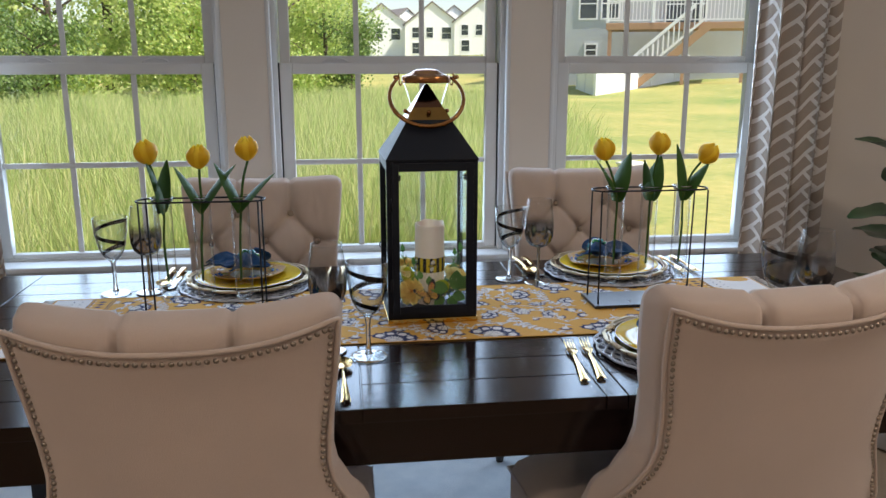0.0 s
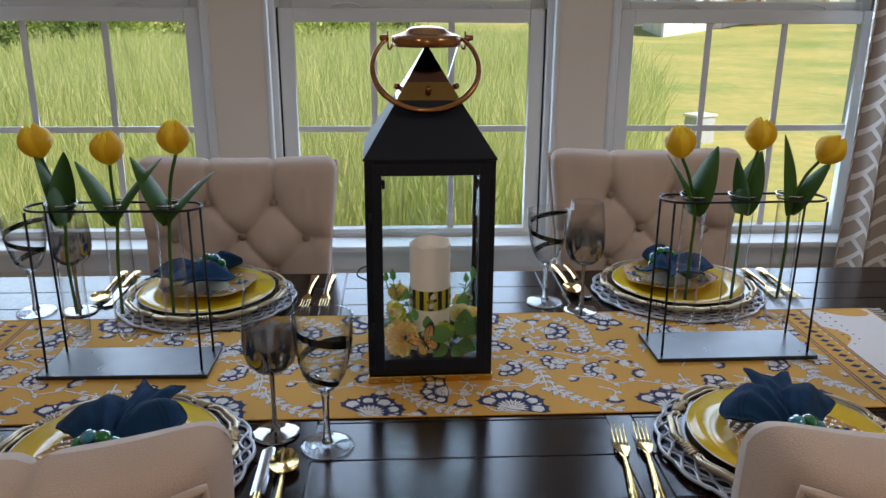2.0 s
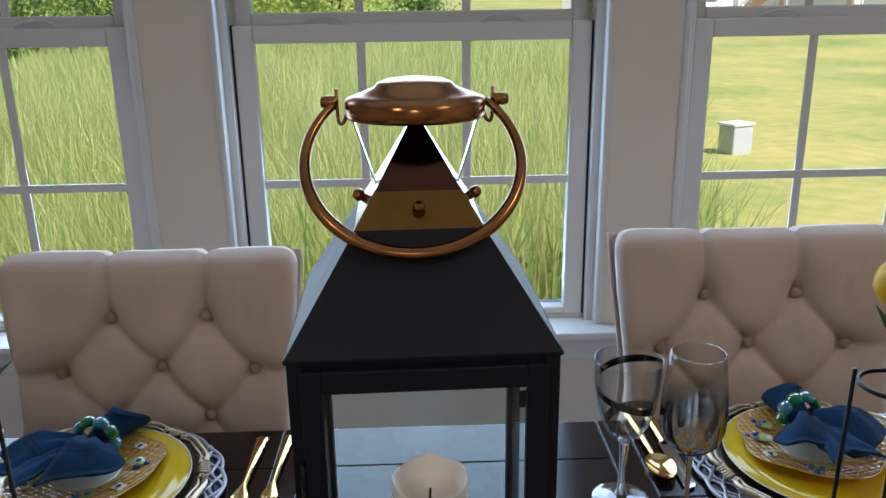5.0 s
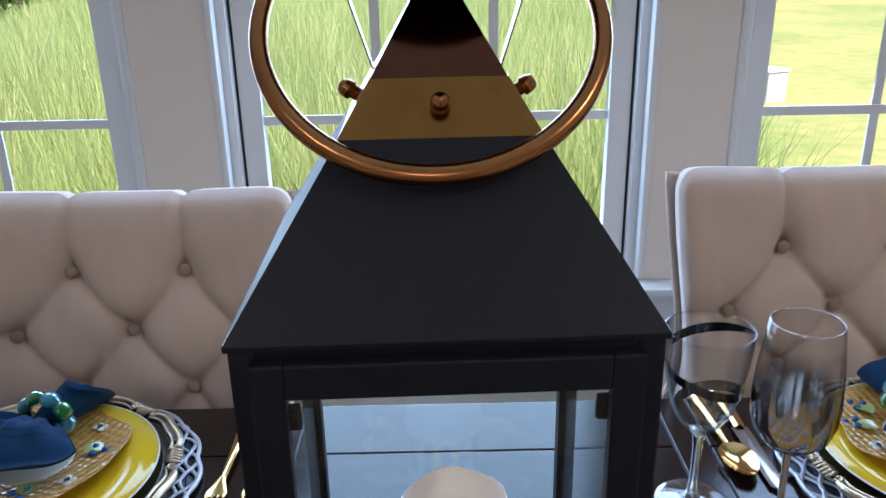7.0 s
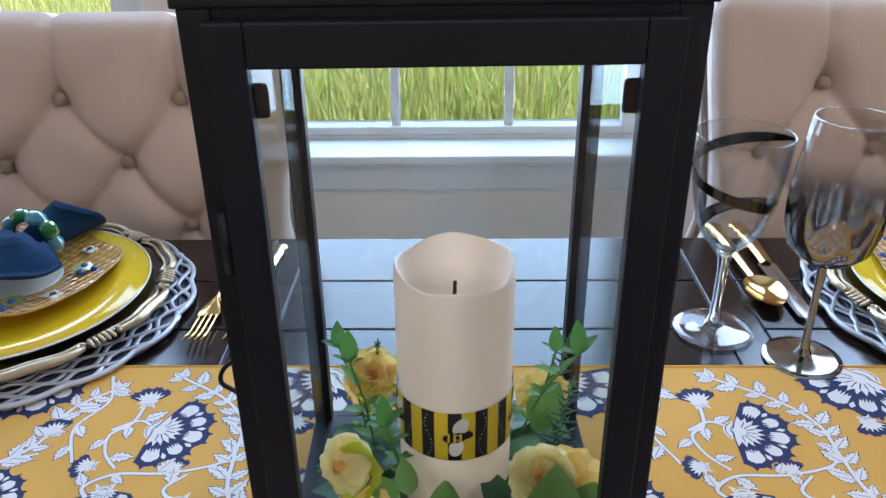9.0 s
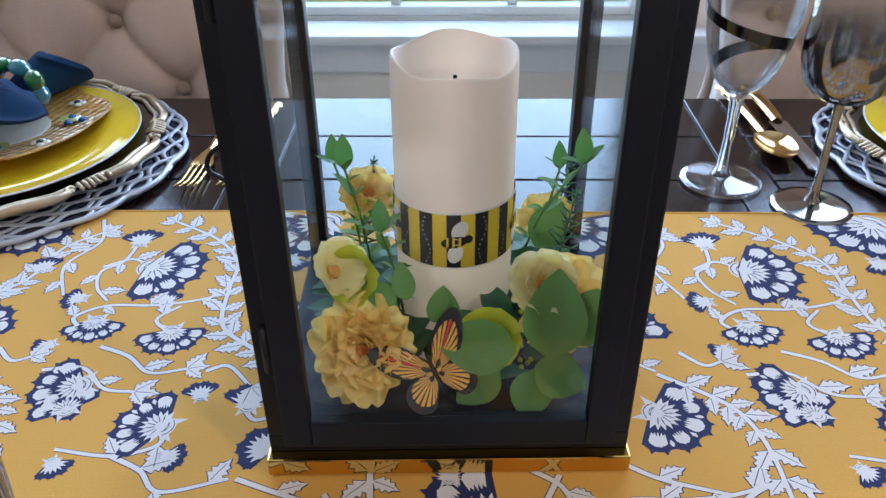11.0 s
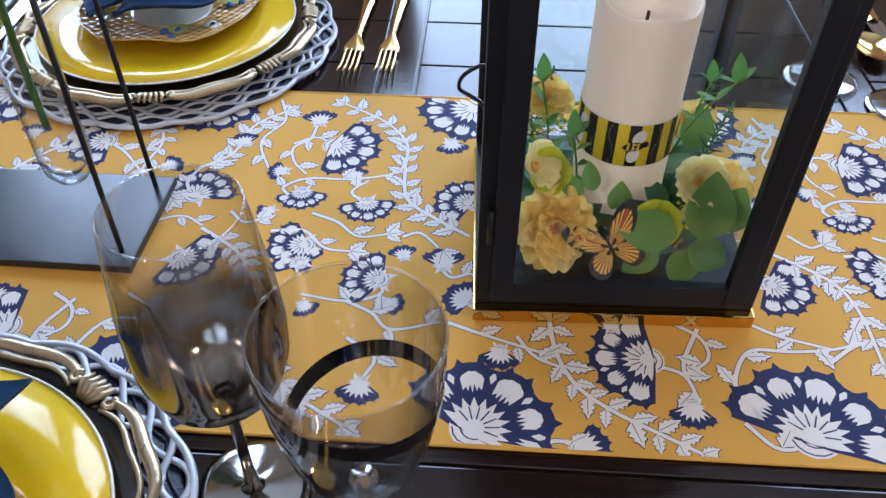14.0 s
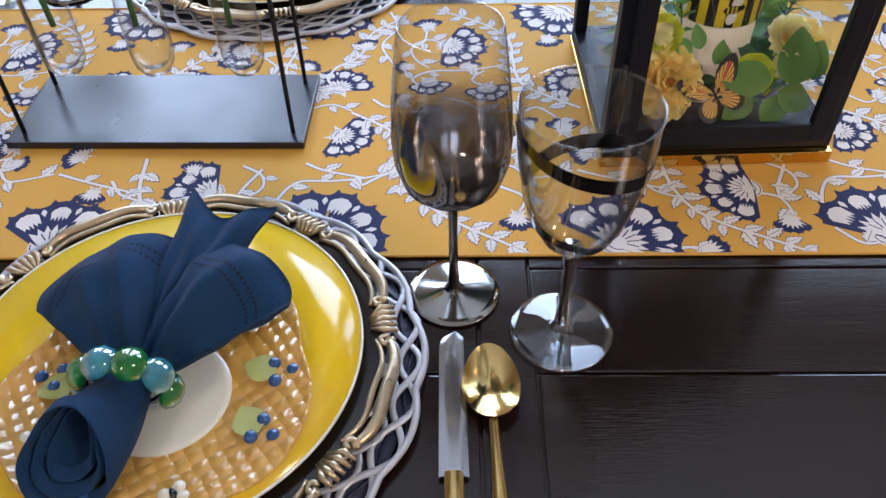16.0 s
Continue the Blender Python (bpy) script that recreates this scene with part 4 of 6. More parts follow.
def print_fan(x, y, R, deg, spread=92):
    """A carnation seen from the side: navy lobes, white toothed petals in them, a ribbed white heart."""
    q = local(x, y, radians(deg))
    n = 5 if R > 0.024 else 4
    on = lambda r, d: q(r * R * math.cos(radians(d)), r * R * math.sin(radians(d)))
    pts = [on(0.15, 180)]
    for i in range(n * 12 + 1):
        t = i / (n * 12)
        k = (t * n) % 1.0
        lobe = math.sin(math.pi * k) ** 0.45
        spike = 0.09 if i % 12 in (0, 4, 9) else 0.0
        pts.append(on(0.80 + 0.17 * lobe + spike, -spread + 2 * spread * t))
    stamp("navy", pts, 0.0005)
    step = 2 * spread / n
    small = R <= 0.0225
    for i in range(0 if small else n):
        a0 = -spread + step * (i + 0.5)
        big = i % 2 == 0 or n == 4
        r0, r1, w0 = (0.52, 0.845, 0.35) if big else (0.55, 0.82, 0.30)
        pts = [on(0.72, a0)]
        for k in range(9):
            pts.append(on(r0 + (0.13 if k % 2 else -0.05 * (1 - abs(k / 4 - 1))), a0 + step * w0 * (k / 4 - 1)))
        for k in range(9):
            u = 1 - k / 4
            pts.append(on(r1 - 0.10 * u * u + (0.015 if k % 2 else 0), a0 + step * w0 * u))
        stamp("white", pts + [pts[1]], 0.0009)
        if R > 0.024 and i < n - 1:
            b0 = a0 + step / 2
            stamp("white", [on(0.74, b0), on(0.66, b0), on(0.76, b0 - 3.5), on(0.83, b0 - 1), on(0.83, b0 + 1), on(0.76, b0 + 3.5), on(0.66, b0)], 0.0009)
    pts = [on(0.12, 180)]
    for k in range(23):
        d = -104 + 208 * k / 22
        pts.append(on((0.72 if k % 2 else 0.48) if small and abs(d) < spread else 0.44 if k % 2 else 0.30, d))
    stamp("white", pts, 0.0009)
    if R > 0.0225:
        for d in range(-75, 76, 25):
            ribbon([Vector(on(0.12, d)), Vector(on(0.30, d))], R * 0.010, "navy", 0.0013)
    cup = [on(0.28, 180)] + [on(0.30, d) for d in range(115, 246, 26)]
    stamp("white", cup + [cup[1]], 0.0010)
    for k in (0.16, 0.26):
        ribbon([Vector(on(k, d)) for d in range(125, 236, 22)], R * 0.010, "navy", 0.0014)
    for d in (120, 240) if R < 0.04 else ():
        stamp("white", [on(0.15, 180), on(0.24, d - 16), on(0.52, d + (22 if d < 180 else -22)), on(0.24, d + 16)], 0.0009)


def print_leaf(x, y, L, deg):
    """A white serrated leaf with a dark outline and a midrib."""
    q = local(x, y, radians(deg))
    prof = ((0.0, 0.02), (0.12, 0.16), (0.26, 0.34), (0.34, 0.20), (0.48, 0.34), (0.56, 0.18), (0.70, 0.24), (0.76, 0.12), (1.0, 0.0))
    ring = [(a, w) for a, w in prof] + [(a, -w) for a, w in reversed(prof[:-1])]
    out = [q(L * (a * 1.07 - 0.02), L * (w * 0.95 + 0.028 * (1 if w > 0 else -1))) for a, w in ring]
    stamp("navy", [q(L * 0.45, 0)] + out + [out[0]], 0.0003)
    ins = [q(L * a, L * w * 0.9) for a, w in ring]
    stamp("white", [q(L * 0.45, 0)] + ins + [ins[0]], 0.0006)
    ribbon([Vector(q(L * k, 0)) for k in (0.05, 0.4, 0.8)], L * 0.014, "navy", 0.0010)


pr = random.Random(21)
P = 0.462


def print_vine(ox, keys, leaf):
    """A printed stem through its bends; leaf 3: leafy on both sides, 2: a leaf here and there, 1: a tuft at its end."""
    keys = [Vector((ox + x, y, 0)) for x, y in keys]
    length = sum((b - a).length for a, b in zip(keys, keys[1:]))
    n = max(8, int(length / 0.0040))
    pts = [Vector((p.x, p.y)) for p in spline(keys, n)]
    w = 0.0019 if leaf == 3 else 0.0017
    ribbon(pts, w + 0.0006, "navy", 0.00025)
    ribbon(pts, w, "white", 0.0005)
    every = {3: 4, 2: 6, 1: 10}[leaf]
    for i in range(2, n - 1):
        if i % every:
            continue
        d = pts[i + 1] - pts[i]
        a = math.degrees(math.atan2(d.y, d.x))
        sides = (1, -1) if leaf == 3 else (1 if (i // every) % 2 else -1,)
        for sgn in sides:
            off = a + sgn * pr.uniform(36, 62)
            print_leaf(pts[i].x + 0.002 * math.cos(radians(off)), pts[i].y + 0.002 * math.sin(radians(off)), pr.uniform(0.013, 0.0205), off)
    if leaf != 2:
        d = pts[-1] - pts[-2]
        a = math.degrees(math.atan2(d.y, d.x))
        for k in (-48, 0, 48):
            print_leaf(pts[-1].x, pts[-1].y, pr.uniform(0.013, 0.019), a + k)


def print_cell(ox):
    """One repeat of the block print."""
    print_fan(ox + 0.294, 2.362, 0.0558, 54, 100)
    print_fan(ox + 0.051, 2.37, 0.0579, 69, 98)
    print_fan(ox + 0.281, 2.731, 0.0553, -139, 85)
    print_fan(ox + 0.156, 2.662, 0.0434, -15, 88)
    print_fan(ox + 0.137, 2.593, 0.0242, -83, 80)
    print_fan(ox + 0.195, 2.582, 0.0255, -79, 92)
    print_fan(ox + 0.281, 2.588, 0.0307, 161, 92)
    print_fan(ox + 0.285, 2.475, 0.0197, 156, 90)
    print_fan(ox + 0.152, 2.506, 0.023, 124, 90)
    print_fan(ox + 0.216, 2.492, 0.031, 165, 80)
    print_fan(ox + 0.413, 2.426, 0.042, 180, 92)
    print_fan(ox + 0.056, 2.506, 0.0331, -25, 95)
    print_fan(ox + 0.151, 2.527, 0.0314, -158, 92)
    print_fan(ox + 0.134, 2.698, 0.0212, 98, 64)
    print_fan(ox + 0.116, 2.621, 0.016, 180, 64)
    print_fan(ox + 0.181, 2.616, 0.0141, 98, 64)
    print_fan(ox + 0.262, 2.675, 0.0194, -78, 64)
    print_fan(ox + 0.116, 2.568, 0.0136, -144, 64)
    print_fan(ox + 0.233, 2.518, 0.0146, 106, 64)
    print_fan(ox + 0.265, 2.51, 0.021, 93, 64)
    print_fan(ox + 0.225, 2.468, 0.0141, -8, 64)
    print_fan(ox + 0.162, 2.463, 0.0136, -54, 64)
    print_fan(ox + 0.31, 2.428, 0.0181, -96, 64)
    print_fan(ox + 0.439, 2.389, 0.0192, -99, 64)
    print_fan(ox + 0.391, 2.454, 0.016, 90, 64)
    print_fan(ox + 0.361, 2.351, 0.0221, 5, 64)
    print_vine(ox, ((0.284, 2.546), (0.256, 2.565), (0.229, 2.59), (0.223, 2.633), (0.221, 2.67), (0.197, 2.703), (0.154, 2.732)), 3)
    print_vine(ox, ((0.133, 2.698), (0.13, 2.671), (0.117, 2.657), (0.122, 2.635), (0.136, 2.618)), 2)
    print_vine(ox, ((0.116, 2.663), (0.136, 2.674), (0.154, 2.662)), 2)
    print_vine(ox, ((0.126, 2.588), (0.12, 2.599), (0.139, 2.612), (0.176, 2.613), (0.212, 2.623), (0.224, 2.639)), 2)
    print_vine(ox, ((0.193, 2.582), (0.18, 2.596), (0.193, 2.612)), 2)
    print_vine(ox, ((0.151, 2.566), (0.174, 2.556), (0.193, 2.54), (0.217, 2.544)), 1)
    print_vine(ox, ((0.121, 2.542), (0.148, 2.544), (0.168, 2.525), (0.189, 2.522)), 1)
    print_vine(ox, ((0.263, 2.508), (0.272, 2.498), (0.288, 2.503), (0.29, 2.483)), 2)
    print_vine(ox, ((0.23, 2.542), (0.244, 2.547), (0.263, 2.527)), 1)
    print_vine(ox, ((0.216, 2.492), (0.219, 2.477), (0.194, 2.468), (0.159, 2.473)), 2)
    print_vine(ox, ((0.194, 2.468), (0.215, 2.457), (0.231, 2.442), (0.267, 2.452)), 2)
    print_vine(ox, ((0.271, 2.452), (0.297, 2.442), (0.327, 2.432), (0.35, 2.425)), 2)
    print_vine(ox, ((0.345, 2.473), (0.349, 2.433), (0.361, 2.403), (0.383, 2.383), (0.415, 2.365), (0.439, 2.352)), 3)
    print_vine(ox, ((0.322, 2.442), (0.335, 2.424), (0.355, 2.415)), 2)
    print_vine(ox, ((0.413, 2.422), (0.436, 2.415), (0.444, 2.394)), 2)
    print_vine(ox, ((0.435, 2.462), (0.454, 2.448), (0.456, 2.429), (0.437, 2.414)), 2)
    print_vine(ox, ((0.453, 2.457), (0.438, 2.423), (0.442, 2.401), (0.44, 2.388)), 2)
    print_vine(ox, ((0.476, 2.395), (0.471, 2.41), (0.486, 2.438), (0.517, 2.44), (0.546, 2.444), (0.576, 2.454)), 2)
    print_vine(ox, ((0.491, 2.465), (0.511, 2.454), (0.546, 2.444)), 2)
    print_vine(ox, ((0.063, 2.542), (0.092, 2.522), (0.107, 2.506), (0.115, 2.478), (0.116, 2.433)), 3)
    print_vine(ox, ((0.337, 2.353), (0.349, 2.356), (0.361, 2.352)), 2)
    print_vine(ox, ((0.471, 2.377), (0.488, 2.359), (0.509, 2.362)), 2)
    print_vine(ox, ((0.082, 2.434), (0.099, 2.447), (0.114, 2.454)), 2)
    print_vine(ox, ((0.082, 2.564), (0.096, 2.551), (0.108, 2.555)), 1)
    print_vine(ox, ((0.125, 2.452), (0.135, 2.415), (0.165, 2.385), (0.208, 2.358)), 3)
    print_vine(ox, ((0.200, 2.432), (0.222, 2.416), (0.215, 2.394)), 2)
    print_fan(ox + 0.215, 2.393, 0.019, -95, 64)
    print_fan(ox + 0.046, 2.583, 0.036, 80, 88)
    print_fan(ox + 0.402, 2.655, 0.038, 200, 88)
    print_fan(ox + 0.352, 2.590, 0.030, 15, 90)
    print_fan(ox + 0.430, 2.560, 0.030, -60, 90)
    print_fan(ox + 0.486, 2.728, 0.052, -65, 92)
    print_fan(ox + 0.355, 2.520, 0.019, 120, 64)
    print_fan(ox + 0.420, 2.505, 0.018, -40, 64)
    print_fan(ox + 0.330, 2.660, 0.018, 90, 64)
    print_fan(ox + 0.470, 2.620, 0.017, 40, 64)
    print_fan(ox + 0.070, 2.660, 0.018, 110, 64)
    print_vine(ox, ((0.31, 2.56), (0.34, 2.615), (0.372, 2.66), (0.362, 2.705), (0.32, 2.735)), 3)
    print_vine(ox, ((0.36, 2.50), (0.395, 2.54), (0.45, 2.53), (0.50, 2.555), (0.525, 2.545)), 2)
    print_vine(ox, ((0.39, 2.735), (0.43, 2.705), (0.455, 2.66), (0.452, 2.61), (0.49, 2.575)), 3)
    print_vine(ox, ((0.402, 2.655), (0.425, 2.64), (0.452, 2.61)), 2)
    print_vine(ox, ((0.352, 2.59), (0.335, 2.60), (0.325, 2.59)), 1)
    print_vine(ox, ((0.50, 2.62), (0.525, 2.645), (0.535, 2.69), (0.56, 2.715)), 3)
    print_vine(ox, ((0.046, 2.583), (0.034, 2.60), (0.044, 2.625), (0.07, 2.635)), 2)
    print_vine(ox, ((0.09, 2.735), (0.10, 2.70), (0.085, 2.665), (0.10, 2.625)), 2)


LIMX[:] = [-0.362, 1.090]
for rep in range(-2, 3):
    print_cell(rep * P)
LIMX[:] = [RX0 + 0.003, RX1 - 0.003]
# woven border and pale ends
for sx, e in ((1, RX1), (-1, RX0)):
    xi = 1.095 if sx > 0 else -0.366
    stamp("white", [(xi + sx * 0.055, RY0 + 0.003), (e - sx * 0.004, RY0 + 0.003), (e - sx * 0.004, RY1 - 0.003), (xi + sx * 0.055, RY1 - 0.003)], 0.0003)
    for k in (0.0, 0.006, 0.048, 0.054):
        ribbon([Vector((xi + sx * k, y)) for y in np.linspace(RY0 + 0.003, RY1 - 0.003, 30)], 0.0012, "navy", 0.0006)
    for y in np.arange(RY0 + 0.016, RY1 - 0.01, 0.021):
        c = xi + sx * 0.027
        stamp("navy", [(c, y)] + [(c + 0.010 * math.cos(a), y + 0.007 * math.sin(a)) for a in np.linspace(0, 2 * math.pi, 5)], 0.0005)
        stamp("white", [(c + 0.018 * sx, y + 0.010)] + [(c + sx * 0.018 + 0.003 * math.cos(a), y + 0.010 + 0.003 * math.sin(a)) for a in np.linspace(0, 2 * math.pi, 7)], 0.0005)
        for k in (0.075, 0.095):
            stamp("navy", [(xi + sx * k, y + 0.005)] + [(xi + sx * k + 0.0028 * math.cos(a), y + 0.005 + 0.0028 * math.sin(a)) for a in np.linspace(0, 2 * math.pi, 5)], 0.0006)
tagged(mesh_ob("white_print", *prints["white"], M["cream"], runner, smooth=False), "white printed vines, leaves and petals", kind="stuff")
tagged(mesh_ob("navy_print", *prints["navy"], M["navy"], runner, smooth=False), "navy printed flowers and outlines", kind="stuff")
fr = []
for e, sx in ((RX1, 1), (RX0, -1)):
    for y in np.arange(RY0 + 0.004, RY1, 0.009):
        fr.append(tube([(e, y, TABLE + 0.0012), (e + sx * 0.012, y + pr.uniform(-0.003, 0.003), TABLE + 0.0015), (e + sx * 0.026, y + pr.uniform(-0.006, 0.006), TABLE + 0.001)], [0.0012, 0.0010, 0.0016], 4))
tagged(mesh_ob("fringe", *join(*fr), M["cream"], runner), "short cream fringe", kind="stuff")

# ---- lantern ----
LX, LY = 0.388, 2.561
CT = TABLE + 0.0025
lantern = thing("lantern", "tall black metal lantern with glass sides and copper top", "lantern", pose(LX, LY, CT, 0, 0, 1.6))
hw = 0.1000
part("base_plate", boxes((-0.1012, 0.1012, -0.1045, 0.1000, 0, 0.0115), bevel=0.001), M["plinth"], lantern, "thin polished brass plinth")
part("bottom", boxes((-hw, hw, -0.0975, 0.0975, 0.0118, 0.024), bevel=0.001), M["blackmetal"], lantern)
TOPZ = 0.3635
for sx in (-1, 1):
    for sy in (-1, 1):
        x0, y0 = sx * hw, sy * 0.0975
        part("post", boxes((min(x0, x0 - sx * 0.013), max(x0, x0 - sx * 0.013), min(y0, y0 - sy * 0.013), max(y0, y0 - sy * 0.013), 0.024, TOPZ), bevel=0.0012), M["blackmetal"], lantern)
for tb in ((-hw + 0.0132, hw - 0.0132, -0.0975, -0.0945, TOPZ - 0.020, TOPZ), (-hw + 0.0132, hw - 0.0132, 0.0945, 0.0975, TOPZ - 0.020, TOPZ), (-hw, -hw + 0.003, -0.084, 0.084, TOPZ - 0.020, TOPZ), (hw - 0.003, hw, -0.084, 0.084, TOPZ - 0.020, TOPZ)):
    part("top_rail", boxes(tb, bevel=0.0008), M["blackmetal"], lantern)
door = part("door", boxes((-0.0895, -0.074, -0.1065, -0.0980, 0.024, 0.3600), (0.074, 0.0895, -0.1065, -0.0980, 0.024, 0.3600), (-0.074, 0.074, -0.1065, -0.0980, 0.024, 0.0415), (-0.074, 0.074, -0.1065, -0.0980, 0.3425, 0.3600), bevel=0.0012), M["blackmetal"], lantern, "black hinged door frame")
part("pane", boxes((-0.074, 0.074, -0.1020, -0.1008, 0.0415, 0.3425)), M["pane"], door)
part("pane", boxes((-0.085, 0.085, 0.090, 0.0912, 0.024, 0.341)), M["pane"], lantern)
for sx in (-1, 1):
    part("pane", boxes((sx * 0.0905 - 0.0007, sx * 0.0905 + 0.0007, -0.084, 0.084, 0.024, 0.341)), M["pane"], lantern)
    part("pane_clip", boxes((sx * 0.073 - 0.004, sx * 0.073 + 0.004, -0.0978, -0.0945, 0.321, 0.335), bevel=0.002), M["blackmetal"], lantern)
for p in lantern.children_recursive:
    if p.name.startswith("pane") and "clip" not in p.name:
        p.visible_shadow = False
mesh_ob("latch", *tube(spline([(-0.0975, -0.06, 0.185), (-0.104, -0.065, 0.187), (-0.113, -0.068, 0.182), (-0.115, -0.069, 0.174), (-0.108, -0.071, 0.170), (-0.100, -0.078, 0.168), (-0.096, -0.09, 0.160)], 20), 0.0013, 6), M["blackmetal"], lantern, "curled black wire latch")
for z in (0.09, 0.27):
    mesh_ob("hinge", *moved(tube([(0, 0, -0.014), (0, 0, 0.014)], 0.003, 8), Matrix.Translation((-0.0915, -0.1025, z))), M["blackmetal"], lantern)


def frustum(h0, z0, h1, z1, y=1.0):
    v = [(sx * h, sy * h * y, z) for h, z in ((h0, z0), (h1, z1)) for sx, sy in ((-1, -1), (1, -1), (1, 1), (-1, 1))]
    return v, [(0, 1, 5, 4), (1, 2, 6, 5), (2, 3, 7, 6), (3, 0, 4, 7), (3, 2, 1, 0), (4, 5, 6, 7)]


E0 = TOPZ
part("eave", boxes((-0.1018, 0.1018, -0.0995, 0.0995, E0, E0 + 0.004), bevel=0.0012), M["blackmetal"], lantern)
mesh_ob("roof", *frustum(0.1008, E0 + 0.004, 0.0480, E0 + 0.086), M["blackmetal"], lantern, smooth=False)
mesh_ob("collar", *frustum(0.0492, E0 + 0.0845, 0.0335, E0 + 0.1105), M["oldbrass"], lantern, "dark brass collar", smooth=False)
mesh_ob("spire", *frustum(0.0330, E0 + 0.1106, 0.004, E0 + 0.160), M["bronze"], lantern, "dark bronze pyramid", smooth=False)
CZ = E0 + 0.1625
mesh_ob("cap", *moved(lathe([(0.050, 0.002), (0.0535, 0.0), (0.0545, 0.002), (0.0545, 0.0125), (0.053, 0.0145), (0.045, 0.0175), (0.032, 0.0225), (0.029, 0.0260), (0.022, 0.0285), (0.010, 0.0300), (0.0002, 0.0304)], 56), Matrix.Translation((0, 0, CZ))), M["copper"], lantern, "domed copper cap")
mesh_ob("cap_underside", *moved(lathe([(0.0001, 0.004), (0.052, 0.004)], 40), Matrix.Translation((0, 0, CZ))), M["bronze"], lantern)
screw = [(0.0001, 0.012), (0.0035, 0.011), (0.0048, 0.008), (0.0050, 0.004), (0.0036, 0.0035), (0.0036, 0.0)]
for a in range(4):
    s = mesh_ob("rivet", *lathe(screw, 14), M["copper"], lantern)
    s.matrix_basis = pose(0, 0, 0, 0, 0, 90 * a) @ pose(0, -0.041, E0 + 0.0975, 60, 0, 0)
for k in (0, 2):
    a = radians(90 * k)
    d, q = Vector((math.cos(a), math.sin(a), 0)), Vector((-math.sin(a), math.cos(a), 0))
    v = []
    for r, z, w in ((0.049, CZ + 0.002, 0.007), (0.031, E0 + 0.106, 0.003)):
        v += [d * r - q * w + Vector((0, 0, z)), d * r + q * w + Vector((0, 0, z)), d * (r + 0.001) + q * w + Vector((0, 0, z)), d * (r + 0.001) - q * w + Vector((0, 0, z))]
    mesh_ob("strut", v, [(0, 1, 5, 4), (2, 3, 7, 6), (1, 2, 6, 5), (3, 0, 4, 7), (0, 3, 2, 1), (4, 5, 6, 7)], M["steel"], lantern, smooth=False)
for sx in (-1, 1):
    lug = spline([(sx * 0.053, 0, CZ + 0.004), (sx * 0.056, 0, CZ - 0.004), (sx * 0.060, 0, CZ - 0.002), (sx * 0.0605, 0, CZ + 0.022)], 10)
    mesh_ob("lug", *tube(lug, 0.0016, 6), M["copper"], lantern)
    k = mesh_ob("knob", *lathe([(0.0001, 0.011), (0.004, 0.010), (0.0052, 0.006), (0.0052, 0.0), (0.004, -0.003), (0.0001, -0.003)], 14), M["copper"], lantern)
    k.matrix_basis = pose(sx * 0.0625, 0, CZ + 0.012, 0, 90 * sx, 0)
arc = []
for t in np.linspace(radians(45), radians(-225), 60):
    px, pl = 0.0817 * math.cos(t) - 0.003, 0.072 * math.sin(t)
    drop = 0.0515 - pl
    arc.append((px, -0.072 * drop / 0.1235, CZ + 0.012 - 0.102 * drop / 0.1235))
mesh_ob("handle", *tube(arc, [0.0030 + 0.0022 * math.sin(math.pi * i / 59) ** 0.6 for i in range(60)], 14), M["copper"], lantern, "round copper carrying ring")

# ---- candle and flowers in the lantern ----
FZ = CT + 0.0245
candle = thing("candle", "ivory wax pillar candle with a wavy rim, bee-print band round it", "candle", pose(0.393, 2.548, FZ))
CR, CH = 0.0338, 0.187
seg = 56


def candle_pt(s, t):
    a = 2 * math.pi * s
    wob = 0.0016 * math.sin(4 * a + 0.9) + 0.0012 * math.sin(2 * a + 0.4) + 0.0022 * math.sin(a)
    prof = ((0.0, 0.001, 0), (0.03, CR - 0.001, 0), (0.06, CR, 0.002), (0.5, CR, CH * 0.55), (0.70, CR, CH - 0.006), (0.74, CR - 0.0004, CH - 0.001), (0.77, CR - 0.0013, CH), (0.81, CR - 0.0026, CH - 0.002), (0.90, CR - 0.0075, CH - 0.017), (0.96, CR - 0.017, CH - 0.0245), (1.0, 0.0005, CH - 0.026))
    for (a0, r0, z0), (a1, r1, z1) in zip(prof, prof[1:]):
        if t <= a1 + 1e-9:
            k = (t - a0) / (a1 - a0)
            r, z = r0 + (r1 - r0) * k, z0 + (z1 - z0) * k
            break
    return (r * math.cos(a), r * math.sin(a), z + wob * max(0.0, (z / CH - 0.86) / 0.14) * (r / CR))


mesh_ob("wax_body", *sheet(candle_pt, seg, 60, True), M["wax"], candle)
mesh_ob("wick", *tube([(0, 0, CH - 0.027), (0.0004, 0, CH - 0.012)], 0.0011, 6), M["wick"], candle)
B0, B1 = 0.0760, 0.1115
v, f = lathe([(CR + 0.0007, B0), (CR + 0.0012, B0 + 0.001), (CR + 0.0012, B1 - 0.001), (CR + 0.0007, B1)], 168)
band = mesh_ob("band", v, f, [M["stripe_y"], M["stripe_k"], M["paperwhite"]], candle, "yellow and black striped paper band with bees")
for i, pl in enumerate(band.data.polygons):
    col, row = i % 168, i // 168
    pl.material_index = 2 if row != 1 else (1 if 3 <= col % 12 < 9 else 0)


